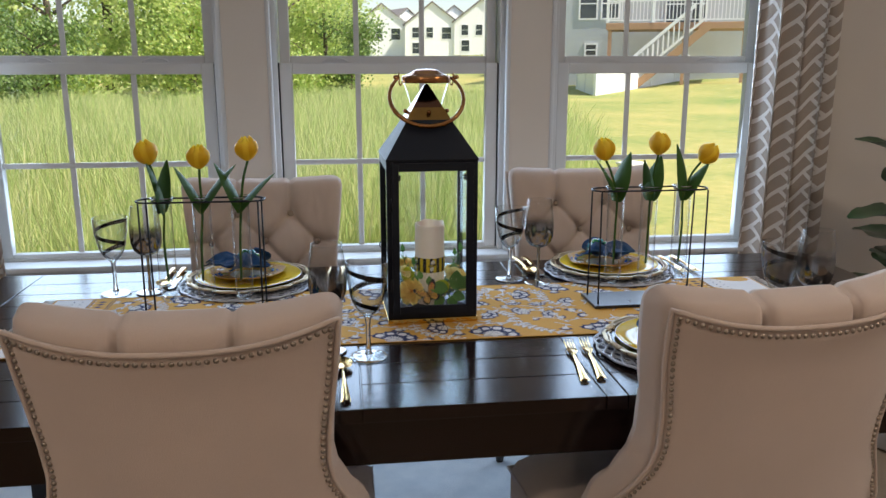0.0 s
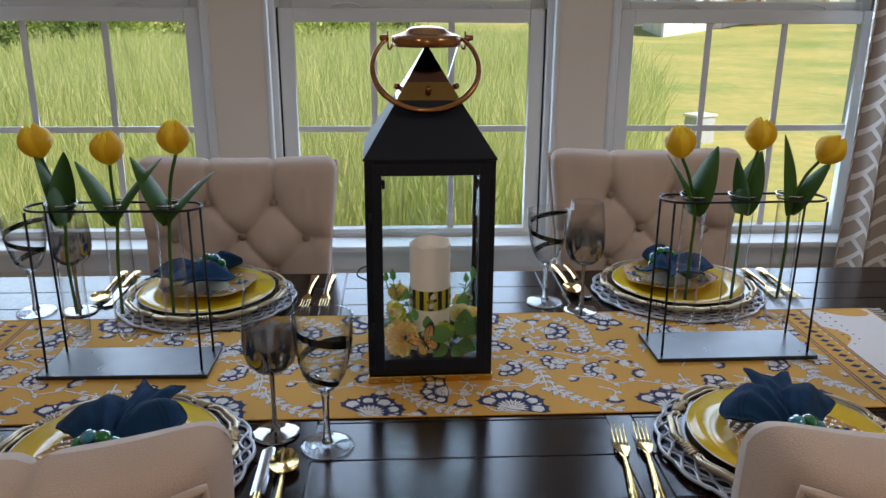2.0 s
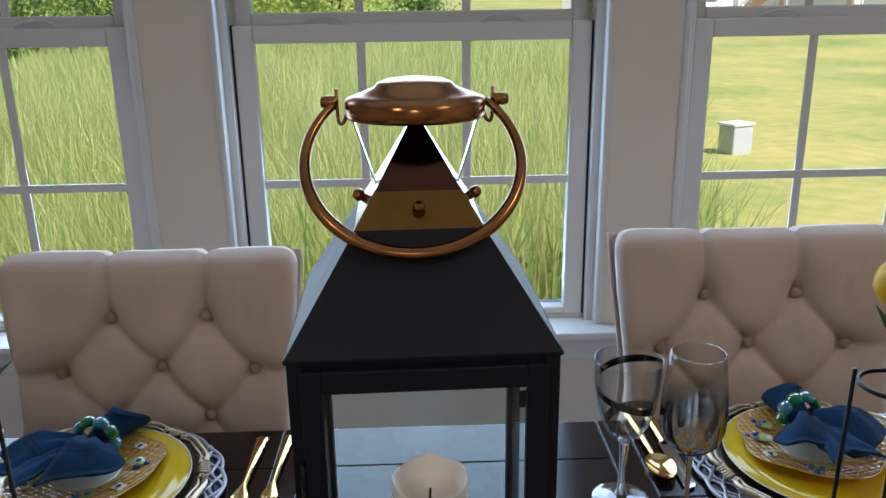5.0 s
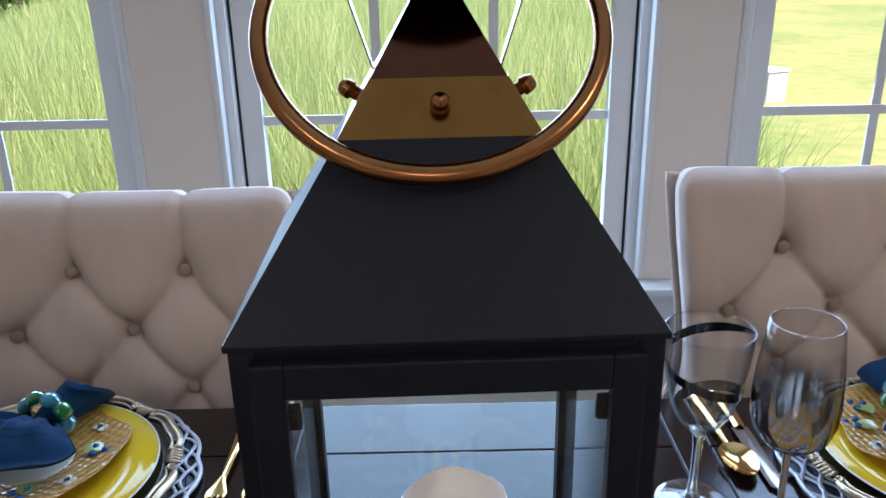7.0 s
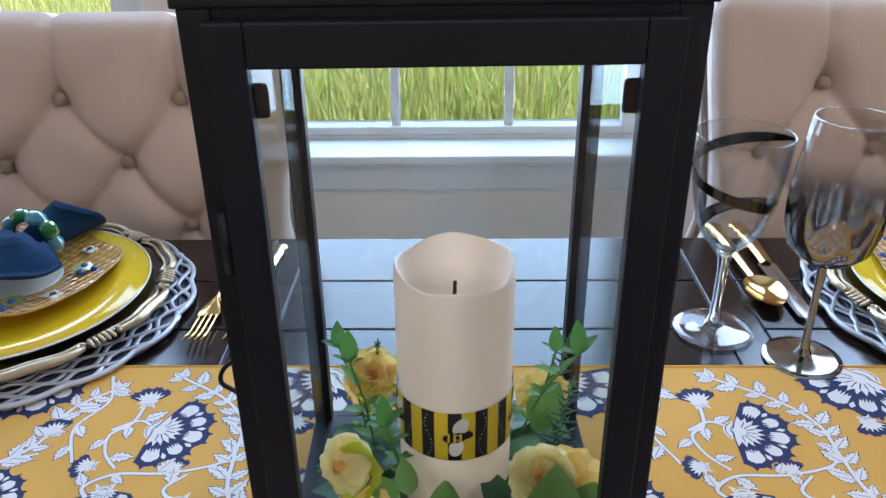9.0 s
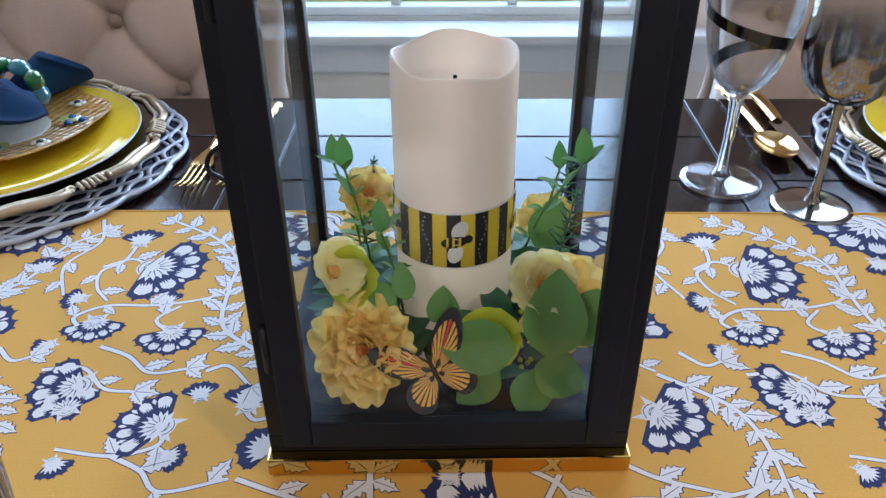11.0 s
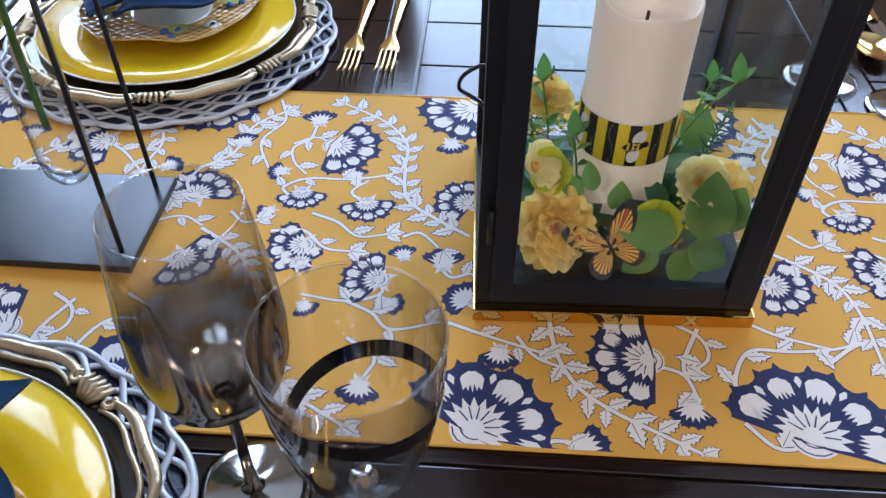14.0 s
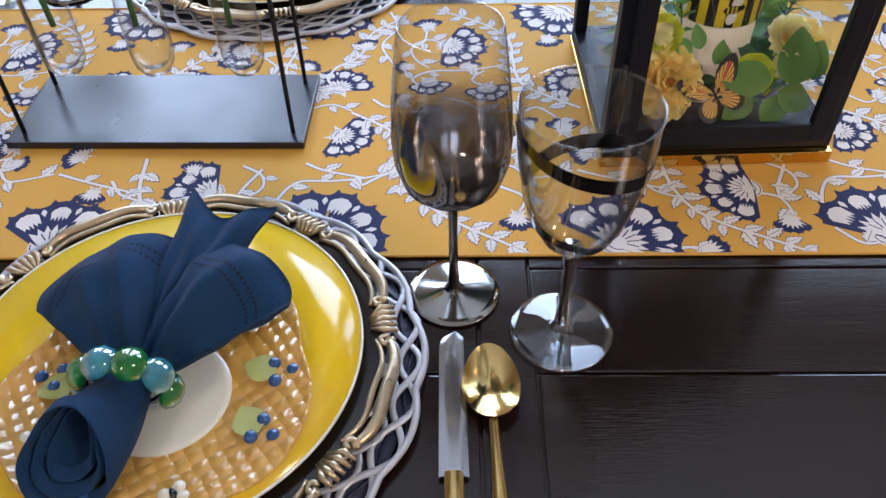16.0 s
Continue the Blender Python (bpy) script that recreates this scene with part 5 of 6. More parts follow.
def bee(parent, ang, zc):
    """A small printed bee standing a hair off the band."""
    def at(p, q, lift=0.0):
        a = ang + p / (CR + 0.0016)
        r = CR + 0.0016 + lift
        return (r * math.cos(a), r * math.sin(a), zc + q)
    blobs = {"wing": [], "body": []}
    for kind, cx, cy, rx, ry, rot, lift in (("wing", 0.003, 0.0072, 0.0042, 0.0062, -28, 0), ("wing", 0.0005, -0.0075, 0.0042, 0.0062, 165, 0), ("body", 0, 0, 0.0075, 0.0036, 10, 0.0003), ("body", 0.0075, 0.0018, 0.0026, 0.0026, 0, 0.0003)):
        c, s = math.cos(radians(rot)), math.sin(radians(rot))
        ring = [at(cx + c * rx * math.cos(t) - s * ry * math.sin(t), cy + s * rx * math.cos(t) + c * ry * math.sin(t), lift) for t in np.linspace(0, 2 * math.pi, 16, endpoint=False)]
        blobs[kind].append((ring, [tuple(range(16))]))
    mesh_ob("bee_wing", *join(*blobs["wing"]), M["paperwhite"], parent)
    mesh_ob("bee_body", *join(*blobs["body"]), M["stripe_k"], parent)
    bars = []
    for k in (-0.0045, -0.0012, 0.0022):
        bars.append(([at(k, -0.0030, 0.0005), at(k + 0.0013, -0.0030, 0.0005), at(k + 0.0015, 0.0030, 0.0005), at(k + 0.0002, 0.0030, 0.0005)], [(0, 1, 2, 3)]))
    mesh_ob("bee_stripe", *join(*bars), M["stripe_y"], parent)
    # the dotted trail of its flight, on the black stripes beside it
    dots = []
    for side, sw in ((-1, 1), (1, -1)):
        for k in range(11):
            t = k / 10
            p = side * 0.0158 + 0.0022 * math.sin(6.0 * t) * sw
            q = -0.014 + 0.028 * t
            dots.append(([at(p + 0.00042 * math.cos(w), q + 0.00042 * math.sin(w), 0.0002) for w in np.linspace(0, 2 * math.pi, 6, endpoint=False)], [tuple(range(6))]))
    mesh_ob("flight_dots", *join(*dots), M["paperwhite"], parent)


for k in range(5):
    bee(band, radians(-90 + 72 * k + 0.6), (B0 + B1) / 2)


def bloom(name, label, at, R, mats, layers, tilt, seed, count=8, wide=0.50, flat=12, steep=74, ruffle=1.0):
    """A silk flower: rings of frilled petals, from nearly flat outside to steep within."""
    r = random.Random(seed)
    t = thing(name, label, "flower", Matrix.Translation(at) @ pose(0, 0, 0, tilt[0], 0, tilt[1]), group="silk flowers in the lantern")
    for li in range(layers):
        k = li / max(1, layers - 1)
        rad = R * (1 - 0.66 * k)
        n = count if li < layers - 1 else max(4, count - 2)
        for i in range(n):
            a = 360 / n * i + li * 27 + r.uniform(-9, 9)
            ph, ln = r.uniform(0, 6.28), r.uniform(0.88, 1.08)

            def petal(s, q, rad=rad):
                u = 2 * s - 1
                w = rad * wide * math.sin(math.pi * (0.10 + 0.66 * q)) ** 0.7
                frill = ruffle * q * q * (0.06 * math.sin(7 * u + ph) + 0.04 * math.sin(13 * u + 2 * ph))
                notch = 0.10 * q * math.exp(-(u / 0.22) ** 2) * ruffle
                return (u * w, ln * rad * q * (1 - 0.20 * u * u * q - notch), rad * (0.34 * q * q - 0.26 * q ** 4 + 0.22 * u * u + frill))
            p = mesh_ob("petal", *sheet(petal, 12, 8), mats[min(li * len(mats) // layers, len(mats) - 1)], t)
            p.matrix_basis = pose(0, 0, 0.001 * li, 0, 0, a) @ pose(0, 0, 0, flat + (steep - flat) * k + r.uniform(-6, 6), 0, 0)
    heart = mesh_ob("centre", *lathe([(0.0001, 0.005), (0.003, 0.004), (0.0045, 0.0015), (0.003, 0)], 12), M["petal3"], t)
    heart.location = (0, 0, R * 0.08)
    return t


bloom("silk_flower", "apricot-yellow silk dahlia by the candle", (0.345, 2.490, FZ + 0.040), 0.033, (M["petal2"], M["petal2"], M["petal3"]), 5, (60, -6), 1, 9, 0.40)
bloom("silk_flower", "pale yellow silk ranunculus by the candle", (0.440, 2.508, FZ + 0.070), 0.023, (M["cream_petal"], M["cream_petal"], M["petal2"]), 3, (48, 12), 2, 6, 0.62, 24, 60, 1.2)
bloom("silk_flower", "small apricot silk flower by the candle", (0.452, 2.508, FZ + 0.058), 0.030, (M["petal2"], M["petal3"]), 2, (55, 22), 3, 6, 0.55, 8, 30)
bloom("silk_flower", "cream-yellow silk poppy beside the glass", (0.326, 2.506, FZ + 0.078), 0.0215, (M["cream_petal"],), 2, (48, 48), 4, 5, 0.66, 34, 50, 0.9)
bloom("silk_flower", "lime silk flower beside the candle", (0.341, 2.512, FZ + 0.074), 0.021, (M["lime"],), 1, (62, -20), 5, 4, 0.60, 30, 30, 0.5)
bloom("silk_flower", "lime silk flower in front of the candle", (0.413, 2.491, FZ + 0.046), 0.021, (M["lime"],), 2, (56, -8), 6, 5, 0.75, 30, 62, 0.6)
bloom("silk_flower", "yellow silk flower behind the candle", (0.338, 2.590, FZ + 0.078), 0.022, (M["petal2"], M["petal3"]), 3, (30, 20), 7)
bloom("silk_flower", "yellow silk flower behind the candle", (0.452, 2.590, FZ + 0.060), 0.022, (M["petal2"],), 3, (20, -40), 8)

greens = thing("greenery", "silk leaves, sprigs and ferns at the candle's foot", "greenery", pose(LX, LY, FZ + 0.010))
rg = random.Random(17)
for x, y, z, L, W, lean, heading in ((0.038, -0.086, 0.040, 0.043, 0.0150, 60, 84), (0.057, -0.084, 0.034, 0.047, 0.0175, 66, -6), (0.068, -0.076, 0.036, 0.034, 0.0140, 62, -28), (0.050, -0.080, 0.024, 0.030, 0.0130, 50, -112), (0.050, -0.078, 0.020, 0.030, 0.0120, 62, 172), (0.030, -0.076, 0.018, 0.030, 0.0110, 55, 130), (0.062, -0.050, 0.040, 0.032, 0.0130, 60, -30), (-0.026, -0.066, 0.056, 0.022, 0.0070, 60, 62), (-0.020, -0.066, 0.058, 0.021, 0.0065, 64, 12), (-0.006, -0.070, 0.046, 0.021, 0.0060, 70, -16), (0.004, -0.068, 0.040, 0.023, 0.0062, 70, 8), (-0.030, -0.066, 0.046, 0.020, 0.0070, 58, 100), (0.055, 0.000, 0.050, 0.036, 0.0120, 40, -30)):
    lf = mesh_ob("leaf", *leaf_vf(L, W, 0.12, 0.22, 8), M["silk_leaf"], greens)
    lf.matrix_basis = pose(x, y, z, lean, 0, 0) @ pose(0, 0, 0, 0, 0, heading)


def sprig(x, y, z0, top, lean, seed, L=0.022):
    r = random.Random(seed)
    pts = spline([(x, y, z0), (x + lean[0] * 0.4, y + lean[1] * 0.4, z0 + (top - z0) * 0.55), (x + lean[0], y + lean[1], top)], 8)
    vf = [tube(pts, 0.0008, 5)]
    for i in range(2, 9, 2):
        for s in (-1, 1):
            m = Matrix.Translation(pts[i]) @ pose(0, 0, 0, r.uniform(30, 65), 0, s * 90 + r.uniform(-40, 40))
            vf.append(moved(leaf_vf(L * r.uniform(0.7, 1.05), L * 0.24, 0.15, 0.2, 5), m))
    vf.append(moved(leaf_vf(L * 1.2, L * 0.32, 0.1, 0.2, 5), Matrix.Translation(pts[-1]) @ pose(0, 0, 0, 80, 0, 10)))
    mesh_ob("sprig", *join(*vf), M["silk_leaf"], greens)


sprig(-0.045, 0.0, 0.02, 0.108, (-0.012, -0.01), 1, 0.017)
sprig(-0.055, 0.03, 0.02, 0.092, (-0.015, 0.0), 2, 0.015)
sprig(0.045, 0.01, 0.03, 0.104, (0.035, -0.005), 3, 0.018)
sprig(0.060, 0.03, 0.02, 0.088, (0.010, 0.0), 4, 0.015)
sprig(-0.025, -0.03, 0.02, 0.085, (-0.01, -0.01), 5, 0.016)
for x, y, rz, top in ((0.062, 0.0, 0, 0.098), (-0.058, -0.066, 20, 0.036), (0.064, 0.05, 30, 0.09), (-0.05, -0.065, -60, 0.030), (-0.03, -0.066, 80, 0.028), (0.0, -0.068, 100, 0.024), (-0.060, 0.05, 10, 0.09)):
    vf = [tube([(0, 0, 0), (0, 0, top)], 0.0007, 4)]
    for i in range(3, 15):
        z = top * i / 15
        ln = 0.020 * (1 - i / 17)
        for k in range(4):
            a = k * 1.571 + i * 0.5
            vf.append(tube([(0, 0, z), (ln * math.cos(a), ln * math.sin(a), z + ln * 0.5)], [0.0009, 0.0004], 4))
    fn = mesh_ob("fern", *join(*vf), M["silk_dark"], greens)
    fn.matrix_basis = pose(x, y, 0.004, 8, 8, rz)
vf = []
for i in range(60):
    c = rg.choice(((0.05, -0.055, 0.04), (0.058, -0.06, 0.03), (-0.03, -0.01, 0.075), (-0.05, 0.0, 0.07), (0.04, -0.066, 0.02)))
    p = [c[k] + rg.gauss(0, 0.006) for k in range(3)]
    vf.append(moved(lathe([(0.0001, 0.0016), (0.0014, 0.0007), (0.0014, -0.0007), (0.0001, -0.0016)], 6), Matrix.Translation(p)))
tagged(mesh_ob("seed_beads", *join(*vf), M["lime"], greens), "tiny pale green seed beads", kind="stuff")
vf = []
for i in range(150):
    p = Vector((rg.uniform(-0.055, 0.055), rg.uniform(-0.056, 0.052), rg.uniform(0.0, 0.032)))
    vf.append(moved(leaf_vf(rg.uniform(0.025, 0.04), 0.010, 0.3, 0.2, 5), Matrix.Translation(p) @ pose(0, 0, 0, rg.uniform(0, 60), 0, rg.uniform(0, 360))))
tagged(mesh_ob("moss_leaves", *join(*vf), M["silk_dark"], greens), "dark filler leaves", kind="stuff")

# butterfly, seen from above with its wings spread
fly = thing("butterfly", "orange, black and red paper butterfly on the flowers", "ornament", Matrix.Translation((0.383, 2.474, FZ + 0.036)) @ pose(0, 0, 0, 58, 0, 0) @ pose(0, 0, 0, 0, 0, 28))
fly.scale = (0.80, 0.90, 0.90)
mesh_ob("body", *tube([(0, -0.014, 0.001), (0, 0, 0.002), (0, 0.012, 0.001)], [0.0008, 0.0018, 0.0008], 8), M["stripe_k"], fly)


def wing(sx, lower):
    pts = [(0, 0.004), (0.010, 0.022), (0.024, 0.030), (0.030, 0.026), (0.025, 0.012), (0.016, 0.003), (0, -0.001)] if not lower else [(0, 0.001), (0.016, 0.000), (0.022, -0.008), (0.019, -0.018), (0.010, -0.021), (0.003, -0.012), (0, -0.005)]
    pts = [(1.15 * p.x, p.y) for p in spline([(*p, 0) for p in pts], 13)]
    c = Vector((sum(p[0] for p in pts) / len(pts), sum(p[1] for p in pts) / len(pts)))
    up = lambda p, h: (sx * p[0], p[1], h + 0.25 * p[0])
    v = [up(c, 0)] + [up(p, 0) for p in pts]
    n = len(pts)
    w = mesh_ob("wing", v, [(0, i + 1, (i + 1) % n + 1) for i in range(n)], M["stripe_k"], fly)
    root = Vector((0.002, 0.001 if not lower else -0.002))
    for i in range(n):
        a, b = Vector(pts[i]), Vector(pts[(i + 1) % n])
        m1, m2 = a + (b - a) * 0.17, a + (b - a) * 0.83
        q = [root + (p - root) * k for p, k in ((m1, 0.16), (m1, 0.80), (m2, 0.80), (m2, 0.16))]
        red = not lower and i == 5
        mesh_ob("wing_cell", [up(p, 0.0006) for p in q], [(0, 1, 2, 3)], M["wing_red"] if red else M["wing"], w)


for sx in (-1, 1):
    wing(sx, False)
    wing(sx, True)


# ---- bud-vase stands with tulips ----
def build_stand(m, width, depth):
    t = thing("vase_stand", "black wire stand with three glass test-tube vases", "vase", m, group="test-tube vase stands")
    w, d, hgt = width / 2, depth / 2, 0.2765
    part("base", boxes((-w, w, -d, d, 0, 0.007), bevel=0.001), M["satinblack"], t)
    for sx in (-1, 1):
        for sy in (-1, 1):
            mesh_ob("rod", *tube([(sx * (w - 0.012), sy * (d - 0.016), 0.006), (sx * (w - 0.012), sy * (d - 0.022), hgt)], 0.0021, 8), M["blackmetal"], t)
    r = 0.030
    L = w - 0.030
    oval = [(L + r * math.cos(a) if abs(a) <= math.pi / 2 else -L + r * math.cos(a), r * math.sin(a), hgt) for a in np.linspace(-math.pi / 2, math.pi / 2, 14)]
    oval += [(-x, -y, z) for x, y, z in oval]
    mesh_ob("top_ring", *tube(oval, 0.0021, 8, True), M["blackmetal"], t)
    for k in (-1, 0, 1):
        cx = k * 0.083
        mesh_ob("collar", *tube([(cx + 0.0215 * math.cos(a), 0.0215 * math.sin(a), hgt) for a in np.linspace(0, 2 * math.pi, 28, endpoint=False)], 0.0014, 6, True), M["blackmetal"], t)
        for sy in (-1, 1):
            mesh_ob("cross_wire", *tube([(cx, sy * 0.0215, hgt), (cx, sy * 0.030, hgt)], 0.0013, 6), M["blackmetal"], t)
        prof = [(0.0245, 0.2830), (0.0235, 0.2825), (0.0195, 0.2765), (0.0195, 0.07), (0.0180, 0.058), (0.0125, 0.049), (0.006, 0.0455), (0.0001, 0.045)]
        tb = mesh_ob("glass_tube", *lathe(prof, 32), M["glass"], t)
        tb.location = (cx, 0, 0)
        mesh_ob("rim", *tube([(cx + 0.0243 * math.cos(a), 0.0243 * math.sin(a), 0.2830) for a in np.linspace(0, 2 * math.pi, 28, endpoint=False)], 0.0012, 6, True), M["steel"], t)
        foot = mesh_ob("tube_bottom", *lathe([(0.0165, 0.064), (0.011, 0.056), (0.0001, 0.054)], 24), M["glass"], t)
        foot.location = (cx, 0, 0)
    return t


def build_tulip(base, head, lean, leaves, seed):
    """base: the tube's mouth; head: the flower's middle, both in metres; leaves: (heading, tilt, length)."""
    r = random.Random(seed)
    t = thing("tulip", "yellow tulip with green leaves in a glass tube", "tulip", Matrix.Translation(base), group="tulips")
    b, h = Vector(base), Vector(head)
    top = h - b
    axis = Vector((lean[0], lean[1], 1)).normalized()
    neck = top - axis * 0.022
    stem = spline([(r.uniform(-0.008, 0.008), 0.002, -0.19), (r.uniform(-0.006, 0.006), 0, -0.10), (0.002, 0, -0.03), neck * 0.45 + Vector((0, 0, 0.0)), neck], 18)
    mesh_ob("stem", *tube(stem, [0.0028] * 19, 8), M["tulip_leaf"], t)
    fl = mesh_ob("flower", [], [], M["petal"], t)
    rot = Vector((0, 0, 1)).rotation_difference(axis).to_matrix().to_4x4()
    fl.matrix_basis = Matrix.Translation(neck) @ rot
    vf = []
    for i in range(6):
        outer = i % 2 == 0
        R = 0.0250 if outer else 0.0230
        Hh = 0.053 + r.uniform(-0.003, 0.002)

        def petal(s, q, R=R, Hh=Hh):
            u = 2 * s - 1
            rr = R * (math.sin(math.pi * min(1.0, 0.04 + 0.86 * q ** 0.95)) ** 0.75) * (1 - 0.13 * max(0, q - 0.7))
            w = 0.80 * math.sin(math.pi * (0.12 + 0.74 * q ** 0.9)) ** 0.55
            a = u * w
            return (rr * math.sin(a) * 1.05, rr * math.cos(a) * (1 + 0.03 * (1 - u * u)), Hh * q - 0.006 * u * u * (q > 0.8) * q)
        vf.append(moved(sheet(petal, 8, 12), pose(0, 0, 0, 0, 0, 60 * i + r.uniform(-5, 5))))
    v, f = join(*vf)
    me = fl.data
    me.from_pydata([tuple(p) for p in v], [], f)
    me.polygons.foreach_set("use_smooth", [True] * len(me.polygons))
    for hd, tl, L in leaves:
        W = L * 0.26

        def leaf(s, q, L=L, W=W):
            u = 2 * s - 1
            w = W * math.sin(math.pi * (0.14 + 0.85 * q ** 0.8)) ** 0.8
            return (u * w, -0.30 * w * (1 - u * u) + 0.10 * L * q * q, L * q)
        lf = mesh_ob("leaf", *sheet(leaf, 6, 12), M["tulip_leaf"], t)
        lf.matrix_basis = pose(0, -0.002, -0.035, 0, 0, hd) @ pose(0, 0, -0.0, -tl, 0, 0)
    return t


SA, SB = (-0.112, 2.542), (0.925, 2.571)
build_stand(pose(SA[0], SA[1], CT, 0, 0, -0.8), 0.276, 0.112)
build_stand(pose(SB[0], SB[1], CT, 0, 0, 0.6), 0.284, 0.114)
ZT = CT + 0.2830
LEAVES = (((95, 8, 0.125), (250, 4, 0.12)), ((85, 22, 0.115), (-75, 32, 0.13)), ((80, 20, 0.12), (-80, 38, 0.115)), ((78, 22, 0.115), (-70, 12, 0.12)), ((-60, 12, 0.11), (100, 6, 0.10)), ((50, 4, 0.135), (-85, 30, 0.11)))
HEADS = ((-0.2190, 2.542, 1.1425), (-0.1110, 2.540, 1.1325), (-0.0080, 2.542, 1.1485), (0.809, 2.571, 1.1325), (0.942, 2.571, 1.1445), (1.062, 2.571, 1.120))
LEANS = ((-0.25, 0), (0.0, -0.1), (-0.05, 0), (-0.2, 0), (0.05, 0), (0.85, 0))
for i in range(6):
    c = SA if i < 3 else SB
    rz = radians(-0.8 if i < 3 else 0.6)
    k = (i % 3 - 1) * 0.083
    build_tulip((c[0] + k * math.cos(rz), c[1] + k * math.sin(rz), ZT), HEADS[i], LEANS[i], LEAVES[i], 30 + i)


# ---- place settings ----
def build_mat():
    t = thing("placemat", "round openwork silver placemat over a navy one", "placemat", group="placemats")
    R = 0.178
    under = []
    for k in range(5):
        r0 = 0.108 + 0.0155 * k
        for ph in (0.3, math.pi + 0.3):
            under.append(tube([((r0 + 0.006 * math.sin(11 * a + ph + k)) * math.cos(a), (r0 + 0.006 * math.sin(11 * a + ph + k)) * math.sin(a), 0.0012) for a in np.linspace(0, 2 * math.pi, 150, endpoint=False)], 0.0017, 4, True))
    under.append(lathe([(0.105, 0.0016), (0.171, 0.0014), (0.172, 0.0004)], 60))
    tagged(mesh_ob("navy_layer", *join(*under), M["navyweave"], t, "navy woven under-layer"), kind="stuff")
    over = []
    n = 15
    for k in range(4):
        r0 = 0.121 + 0.0155 * k
        amp = 0.0072 + 0.0004 * k
        for ph in (0.0, math.pi):
            pts = []
            for a in np.linspace(0, 2 * math.pi, 200, endpoint=False):
                rr = r0 + amp * math.sin(n * a + ph + 0.9 * k) + 0.0012 * math.sin(7 * a + ph)
                pts.append((rr * math.cos(a), rr * math.sin(a), 0.0040 + 0.0010 * math.cos(n * a + ph + 0.9 * k)))
            ribbon_v, ribbon_f = tube(pts, 0.0020 + 0.0002 * k, 6, True)
            over.append(([(x, y, 0.0040 + (z - 0.0040) * 0.55) for x, y, z in ribbon_v], ribbon_f))
    rim = [((R - 0.005 + 0.0055 * abs(math.sin(8 * a))) * math.cos(a), (R - 0.005 + 0.0055 * abs(math.sin(8 * a))) * math.sin(a), 0.0042) for a in np.linspace(0, 2 * math.pi, 220, endpoint=False)]
    over.append(tube(rim, 0.0027, 6, True))
    tagged(mesh_ob("silver_lace", *join(*over), M["silver"], t, "silver lace of looping strands"), kind="stuff")
    return t


def build_charger():
    t = thing("charger", "black charger plate with a scrolled gold rim", "charger plate", group="charger plates")
    mesh_ob("plate_body", *lathe([(0.0001, 0.003), (0.10, 0.003), (0.125, 0.006), (0.150, 0.0135), (0.152, 0.0125), (0.126, 0.003), (0.10, 0.0), (0.0001, 0.0)], 72), M["charger"], t)
    vf = []
    N8 = 8
    for k in range(N8):
        c = 2 * math.pi * k / N8
        a0, a1 = c + 0.11, c + 2 * math.pi / N8 - 0.11
        for off, rad in ((0.0, 0.0040), (-0.0085, 0.0020)):
            pts, rs = [], []
            for q in np.linspace(0, 1, 18):
                a = a0 + (a1 - a0) * q
                r = 0.1535 + off + 0.0055 * math.sin(math.pi * q) + 0.002 * math.sin(3 * math.pi * q)
                pts.append((r * math.cos(a), r * math.sin(a), 0.0135 + 0.001 * math.sin(math.pi * q)))
                rs.append(rad * (0.75 + 0.45 * math.sin(math.pi * q)))
            vf.append(tube(pts, rs, 7))
        for s, aa in ((1, a0), (-1, a1)):
            cx, cy = 0.1515 * math.cos(aa), 0.1515 * math.sin(aa)
            curl = [(cx + 0.0055 * (1 - w / 7) * math.cos(w * s + aa), cy + 0.0055 * (1 - w / 7) * math.sin(w * s + aa), 0.0145) for w in np.linspace(0, 5.5, 14)]
            vf.append(tube(curl, 0.0021, 6))
        for j in range(-2, 3):
            a = c + j * 0.034
            vf.append(tube([(0.142 * math.cos(c + j * 0.016), 0.142 * math.sin(c + j * 0.016), 0.0125), (0.152 * math.cos(a), 0.152 * math.sin(a), 0.0165), (0.1605 * math.cos(a), 0.1605 * math.sin(a), 0.0140)], [0.0012, 0.0026, 0.0014], 6))
    mesh_ob("gilt_rim", *join(*vf), M["champagne"], t, "gold scroll and shell rim")
    return t


def build_plate():
    t = thing("dinner_plate", "bright yellow glazed dinner plate with a pale rim", "plate", group="dinner plates")
    mesh_ob("plate_body", *lathe([(0.0001, 0.003), (0.082, 0.003), (0.092, 0.006), (0.1355, 0.0155), (0.1355, 0.0140), (0.092, 0.0035), (0.080, 0.0), (0.0001, 0.0)], 72), M["plate"], t)
    mesh_ob("rim_line", *tube([(0.1362 * math.cos(a), 0.1362 * math.sin(a), 0.0152) for a in np.linspace(0, 2 * math.pi, 90, endpoint=False)], 0.0011, 6, True), M["plate_rim"], t)
    return t


